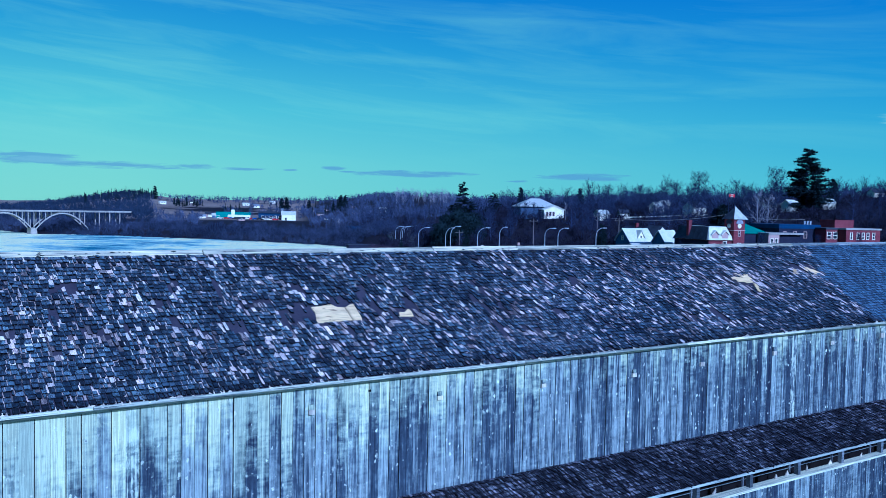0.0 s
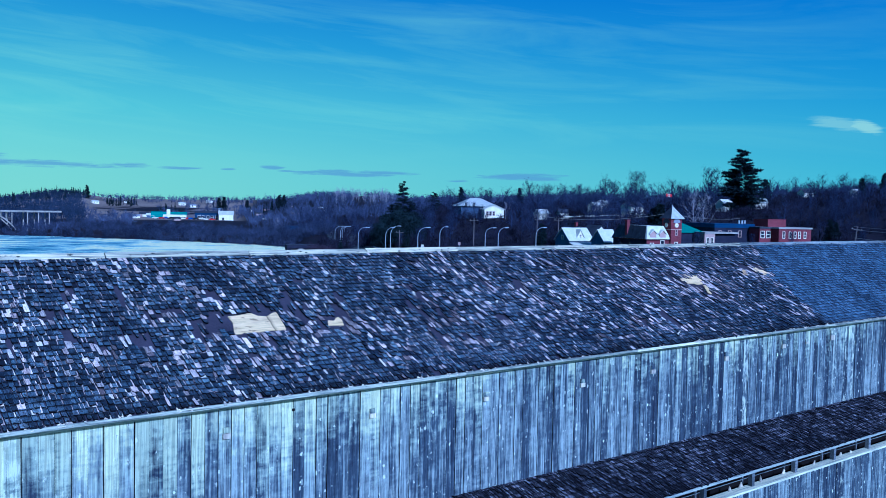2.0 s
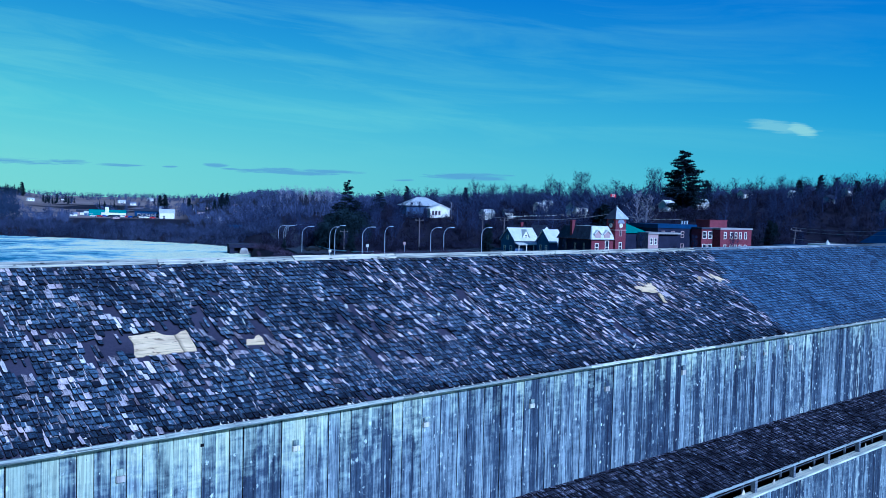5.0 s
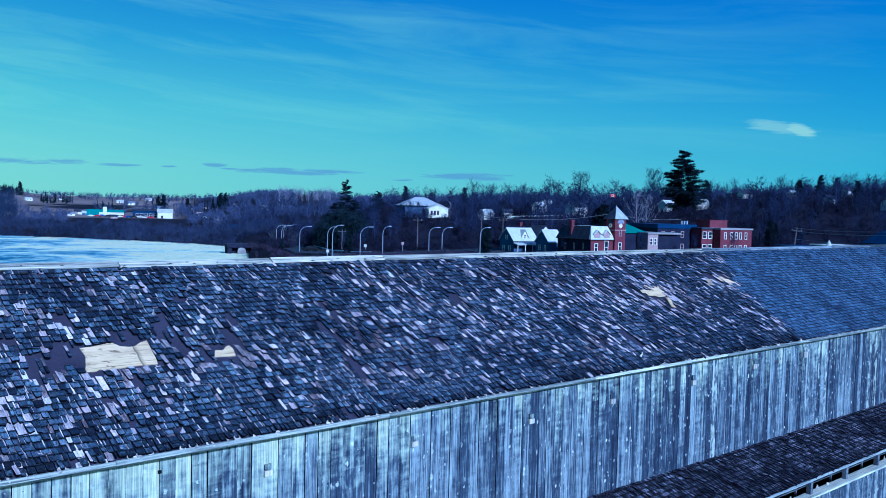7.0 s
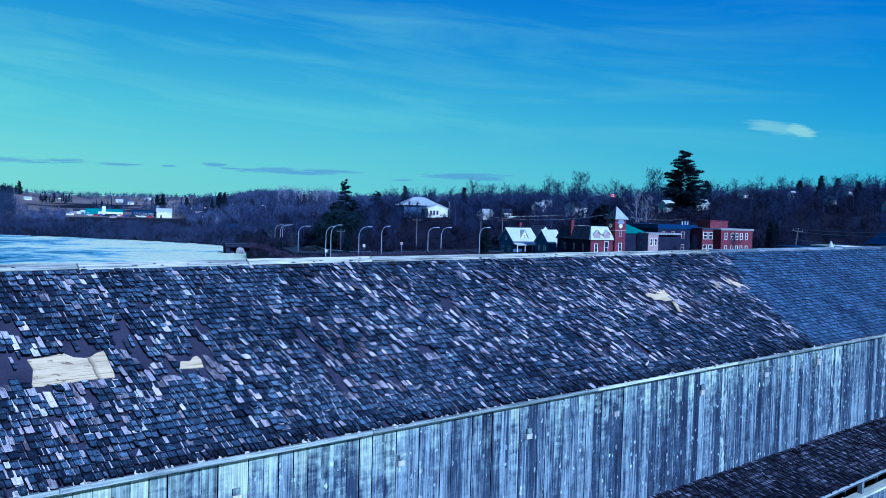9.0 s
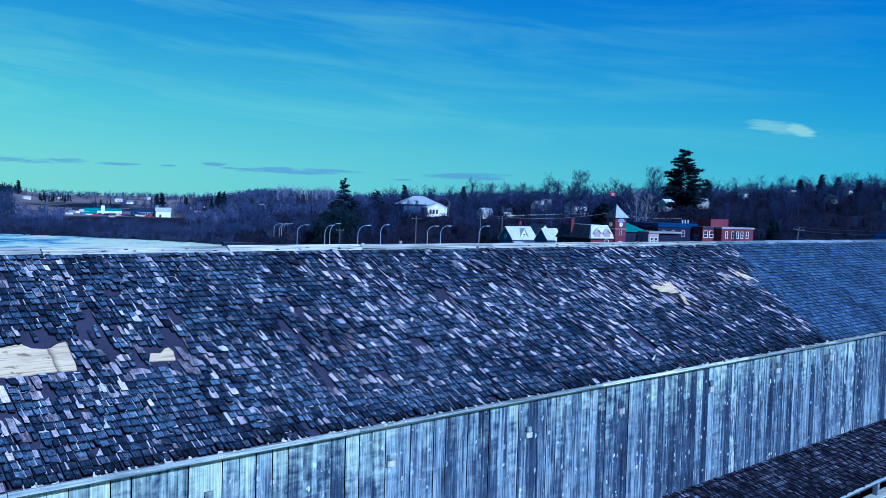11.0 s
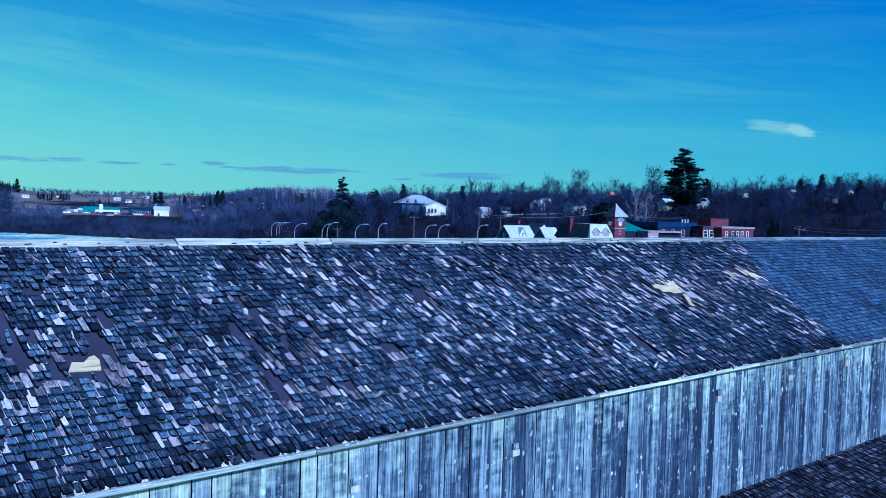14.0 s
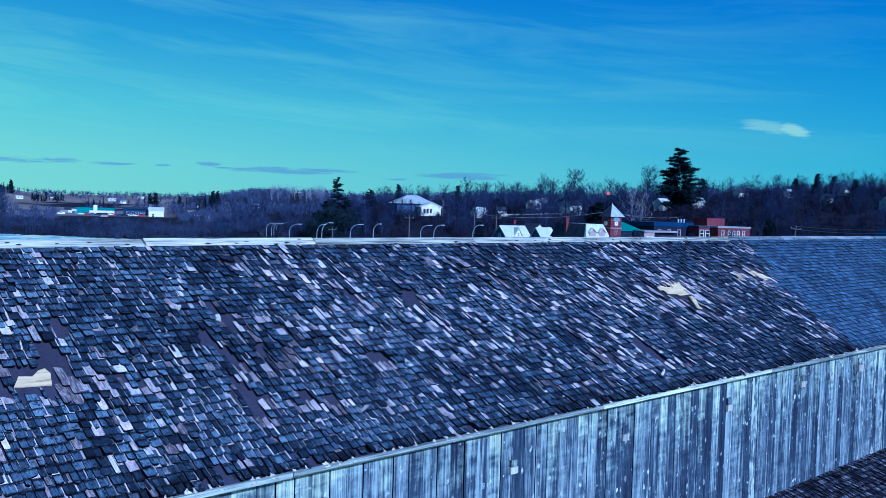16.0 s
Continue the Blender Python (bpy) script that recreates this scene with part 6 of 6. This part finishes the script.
# arched highway bridge upriver
ab = thing("arch_bridge", "long pale concrete arch bridge over the river", "bridge")
p0, p1 = at(-6.0, 438, 0.0), at(16.0, 470, 0.0)
way_x = (p1 - p0).normalized()
span = (p1 - p0).length
frame_m = Matrix.Translation(p0) @ Matrix.Rotation(math.atan2(way_x.y, way_x.x), 4, "Z")
pier_x = (at(10.0, 452, 0.0) - p0).dot(way_x)
ab.matrix_basis = frame_m
s = Solid()
s.box(-60, span - 6, -4, 4, 8.5, 8.95)
s.part("deck", M["concrete"], ab)
s = Solid()
s.box(-60, span - 6, -4.15, -4.0, 8.8, 9.3)
s.part("parapet", M["concrete"], ab)
BAY = 25.6
for k in (-4, -3, -2, -1, 0):
    c = pier_x + BAY * k
    s = Solid()
    s.prism([(c - 1.8, -4), (c + 1.8, -4), (c + 1.2, 0.8), (c - 1.2, 0.8)], (1, 0, 0), (0, 0, 1), (0, 6, 0), (0, -3, 0))
    s.part("pier", M["concrete"], ab)
    for y in (-3.3, 2.7):
        s = Solid()
        n = 16
        for i in range(n):
            q = [(c + 0.8 + (BAY - 1.6) * t / n, 0.4 + 7.5 * (1 - (2 * t / n - 1) ** 2)) for t in (i, i + 1)]
            s.corners([Vector((x, y + dy, z + dz)) for (dz) in (-0.32, 0.32) for dy in (0, 0.6) for x, z in q])
        s.part("arch_rib", M["concrete"], ab)
        for i in range(0, 10):
            x = c + BAY * i / 10
            z = 0.4 + 7.5 * (1 - min(1.0, abs(2 * (x - c - 0.8) / (BAY - 1.6) - 1)) ** 2)
            if z < 7.4:
                s = Solid()
                s.box(x - 0.16, x + 0.16, y + 0.1, y + 0.5, z, 8.5)
                s.part("spandrel_post", M["concrete"], ab)
for i in range(3):
    x = pier_x + BAY + 4.5 + 5.0 * i
    for y in (-3, 2.6):
        s = Solid()
        s.box(x - 0.22, x + 0.22, y, y + 0.5, -3, 8.5)
        s.part("column", M["concrete"], ab)


# ---- evergreens and single trees ----
def pine(m, height, wide, seed, label, bare=0.2, tiers=17, tufts=7, droop=0.1):
    r = random.Random(seed)
    tree = thing("pine_tree", label, "tree", at=m)
    s = Solid()
    s.tube([(0, 0, -0.6), (0.05 * wide, 0, height * 0.5), (0, 0, height * 0.98)], [height * 0.016, height * 0.010, 0.03], 7)
    needles = Solid()
    for k in range(tiers):
        f = (k + r.uniform(0, 0.5)) / tiers
        z = height * (bare + (1 - bare) * f)
        reach = wide * (0.16 + 0.84 * (1 - f) ** 0.75 * min(1, 0.55 + f * 2.2)) * 0.5
        for b in range(r.randint(4, 6)):
            a, l = r.uniform(0, 6.283), reach * r.uniform(0.55, 1.12)
            z = height * (bare + (1 - bare) * f) + r.gauss(0, 0.32 * height / tiers)
            lift = r.uniform(-droop, 0.22)
            tip = Vector((math.cos(a) * l, math.sin(a) * l, z + lift * l))
            s.tube([(0, 0, z - 0.1 * l), tip * 0.6 + Vector((0, 0, 0.4 * (z - 0.03 * l))), tip], [0.018 * l + 0.03, 0.03, 0.015], 3)
            for t in range(tufts):
                u = 0.25 + 0.75 * (t + r.random()) / tufts
                c = Vector((math.cos(a) * l * u + r.gauss(0, 0.05 * l), math.sin(a) * l * u + r.gauss(0, 0.05 * l), z + lift * l * u * u + r.gauss(0, 0.025 * l)))
                size = (0.13 + 0.12 * (1 - u)) * l + 0.35
                for _ in range(14):
                    d = Vector((r.gauss(0, 1), r.gauss(0, 1), r.gauss(0.15, 0.35))).normalized() * size * r.uniform(0.6, 1.2)
                    n = d.cross(Vector((r.gauss(0, 1), r.gauss(0, 1), r.gauss(0, 1)))).normalized() * size * 0.13
                    needles.face([c - n, c + d, c + n])
    s.part("trunk", M["bark"], tree)
    needles.part("crown", M["needles"], tree)
    return tree


def sited(az, rr, z=None):
    p = at(az, rr, z)
    return pose(p.x, p.y, p.z, 0, 0, az * 77 % 360)


pine(sited(57.55, 300), 35.6 - land(57.55, 300), 18.5, 3, "very tall dark white pine with tiered branches", 0.12, 22, 13)
dark = pine(sited(36.2, 292), 23.0 - land(36.2, 292), 9.0, 7, "tall dark pine with a ragged top", 0.10, 18, 11)
for az, rr, zt, wide in ((35.6, 284, 15.8, 1.9), (36.8, 286, 16.4, 1.9), (35.0, 280, 12.0, 2.0), (37.6, 268, 12.0, 2.0), (38.25, 345, 20.6, 1.8)):
    f = (zt - land(az, rr)) / (23.0 - land(36.2, 292))
    t = copy_thing(dark, sited(az, rr))
    t.scale = (f * wide, f * wide, f)
    t["label"] = "dark dense pine on the river bank"
spruce = pine(sited(36.4, 215), 5.6, 3.4, 12, "small dark spruce beside the road", 0.04, 16, 5, 0.25)
for az, rr, hh, lab in ((45.24, 190, 6.3, "dark spruce beside the houses"), (52.75, 232, 9.5, "dark rounded spruce behind the post office"), (52.4, 234, 8.5, "dark rounded spruce behind the post office"), (62.7, 225, 6.5, "dark spruce beside the brick building"), (63.0, 232, 5.0, "dark spruce beside the brick building"), (32.2, 262, 3.2, "small dark spruce on the bank"), (64.2, 360, 8, "dark spruce on the wooded hill"), (66.3, 372, 8, "dark spruce on the wooded hill"), (65.4, 380, 9, "dark spruce on the wooded hill"), (58.9, 330, 10, "dark spruce beside the tall pine"), (43.8, 440, 9, "dark spruce on the skyline"), (40.0, 455, 10, "dark spruce on the skyline"), (28.4, 760, 13, "far dark spruce on the ridge"), (28.7, 765, 12, "far dark spruce on the ridge"), (25.0, 900, 14, "far dark spruce on the ridge"), (24.7, 905, 13, "far dark spruce on the ridge"), (26.4, 880, 12, "far dark spruce on the ridge"), (17.0, 1150, 16, "far dark spruce on the ridge"), (67.4, 330, 8, "dark spruce on the wooded hill")):
    t = copy_thing(spruce, sited(az, rr))
    f = hh / 5.6
    t.scale = (f * (1.3 if "round" in lab else 1.0), f * (1.3 if "round" in lab else 1.0), f)
    t["label"] = lab


def bare_tree(m, height, spread, form, mat, label):
    v, f = form
    tree = tagged(part("bare_tree", (v * (height * spread, height * spread, height)).tolist(), f.tolist(), mat), label, "tree")
    tree.matrix_basis = m
    return tree


thin_form = bare_form(71, 20, 6, 3, 0.7)
fine_forms = [bare_form(60 + k, 40, 9, 6, 0.6) for k in range(3)]
for k, (az, rr, zt, sp, mat, lab) in enumerate(((55.7, 286, 29.3, 1.1, "bark", "tall leafless maple against the sky"), (54.7, 250, 21.5, 1.1, "birch", "pale leafless birch on the slope"), (55.3, 252, 20.5, 1.1, "birch", "pale leafless birch on the slope"), (53.9, 262, 23.0, 1.2, "bark", "leafless tree behind the post office"), (49.2, 300, 25.8, 1.1, "bark", "leafless maple behind the houses"), (47.6, 330, 24.4, 1.1, "bark", "leafless maple on the slope"), (51.2, 300, 28.5, 1.3, "bark", "broad leafless maple on the slope"), (44.3, 340, 25.5, 1.1, "bark", "leafless maple near the white house"), (45.6, 345, 24.5, 1.2, "bark", "leafless maple near the white house"), (42.9, 312, 17.5, 1.0, "birch", "leafless birch near the white house"), (50.4, 181, 9.9, 1.2, "bark", "small leafless tree beside the post office"), (60.6, 198, 11.5, 1.1, "bark", "small leafless tree before the brick building"), (58.3, 195, 10.8, 1.2, "bark", "small leafless tree beside the shop"), (55.1, 187, 11.0, 1.2, "bark", "small leafless tree before the hall"), (28.2, 470, 7.6, 1.4, "birch", "pale leafless tree on the far bank"), (31.0, 450, 8.8, 1.4, "birch", "pale leafless tree on the far bank"), (31.5, 460, 9.6, 1.4, "birch", "pale leafless tree on the far bank"), (40.3, 300, 17.0, 1.3, "bark", "leafless tree before the white house"), (40.8, 304, 17.0, 1.2, "bark", "leafless tree before the white house"), (41.2, 288, 15.5, 1.3, "bark", "leafless tree before the white house"), (39.5, 280, 15.0, 1.3, "bark", "leafless tree before the white house"), (62.9, 260, 19.5, 1.2, "bark", "leafless tree on the wooded slope"), (65.0, 250, 17.0, 1.2, "bark", "leafless tree on the wooded slope"), (64.5, 192, 12.0, 1.3, "bark", "leafless bush beside the leaning pole"))):
    bare_tree(sited(az, rr), zt - land(az, rr), sp, thin_form if mat == "birch" else fine_forms[k % 3], M[mat], lab)
def cone_form(seed):
    """A far conifer of height 1: ragged tiers of drooping slivers about a stem."""
    r = random.Random(seed)
    v, f = [], []
    for k in range(110):
        h, a = 0.06 + 0.94 * r.random() ** 1.2, r.uniform(0, 6.283)
        l = 0.19 * (1.04 - h) * r.uniform(0.6, 1.2)
        tip = Vector((math.cos(a) * l, math.sin(a) * l, h - 0.35 * l))
        n = Vector((-math.sin(a), math.cos(a), r.gauss(0, 0.4))) * 0.028
        b = len(v)
        v.extend((tuple(Vector((0, 0, h + 0.05)) - n), tuple(Vector((0, 0, h + 0.05)) + n), tuple(tip)))
        f.append((b, b + 1, b + 2))
    return np.array(v), np.array(f)


cone_forms = [cone_form(300 + k) for k in range(4)]
spots = []
r = random.Random(66)
for az0, az1, d0, d1, count in ((12.2, 16.6, 1000, 1300, 160), (18.0, 19.9, 960, 1060, 44), (21.0, 22.8, 780, 880, 20), (24.2, 25.3, 860, 940, 18), (26.0, 26.9, 880, 920, 10), (16.2, 17.2, 1180, 1240, 18), (27.4, 29.0, 720, 800, 20)):
    for _ in range(count):
        spots.append((at(r.uniform(az0, az1), r.uniform(d0, d1)), 2.6 + 8.0 * r.random() ** 1.6, r.uniform(1.1, 2.0), r.uniform(0, 6.28), r.randrange(4)))
wood("conifer_copse", cone_forms, spots, M["needles"], "dark copses of conifers along the far fields", "evergreens")
spots = []
r = random.Random(77)
for _ in range(45):
    az, d = r.uniform(31.8, 35.6), r.uniform(640, 820)
    spots.append((at(az, d), r.uniform(8, 11), 0.8, r.uniform(0, 6.28), r.randrange(6)))
wood("birch_stand", near_forms, spots, M["birch"], "stand of pale birches on the far hill", "woods")

spots = []
for _ in range(260):
    az = r.uniform(38, 47)
    d = r.uniform(210, 228)
    spots.append((at(az, d), r.uniform(0.9, 2.0), r.uniform(1.2, 2.2), r.uniform(0, 6.28), r.randrange(6)))
wood("roadside_brush", bush_forms, spots, M["brush"], "low leafless brush beside the bank road", "brush")
spots = []
for _ in range(130):
    az, d = r.uniform(34.4, 37.9), r.uniform(250, 292)
    dome = 1 - abs((az - 36.1) / 1.85) ** 2.2
    top = 3.5 + 12.5 * max(dome, 0.05) * r.uniform(0.5, 1.0) - land(az, d)
    spots.append((at(az, d), max(top, 2.5), r.uniform(0.7, 1.1), r.uniform(0, 6.28), r.randrange(4)))
wood("cedar_clump", leafy_forms, spots, M["needles"], "dense dark clump of cedars on the bank", "evergreens")
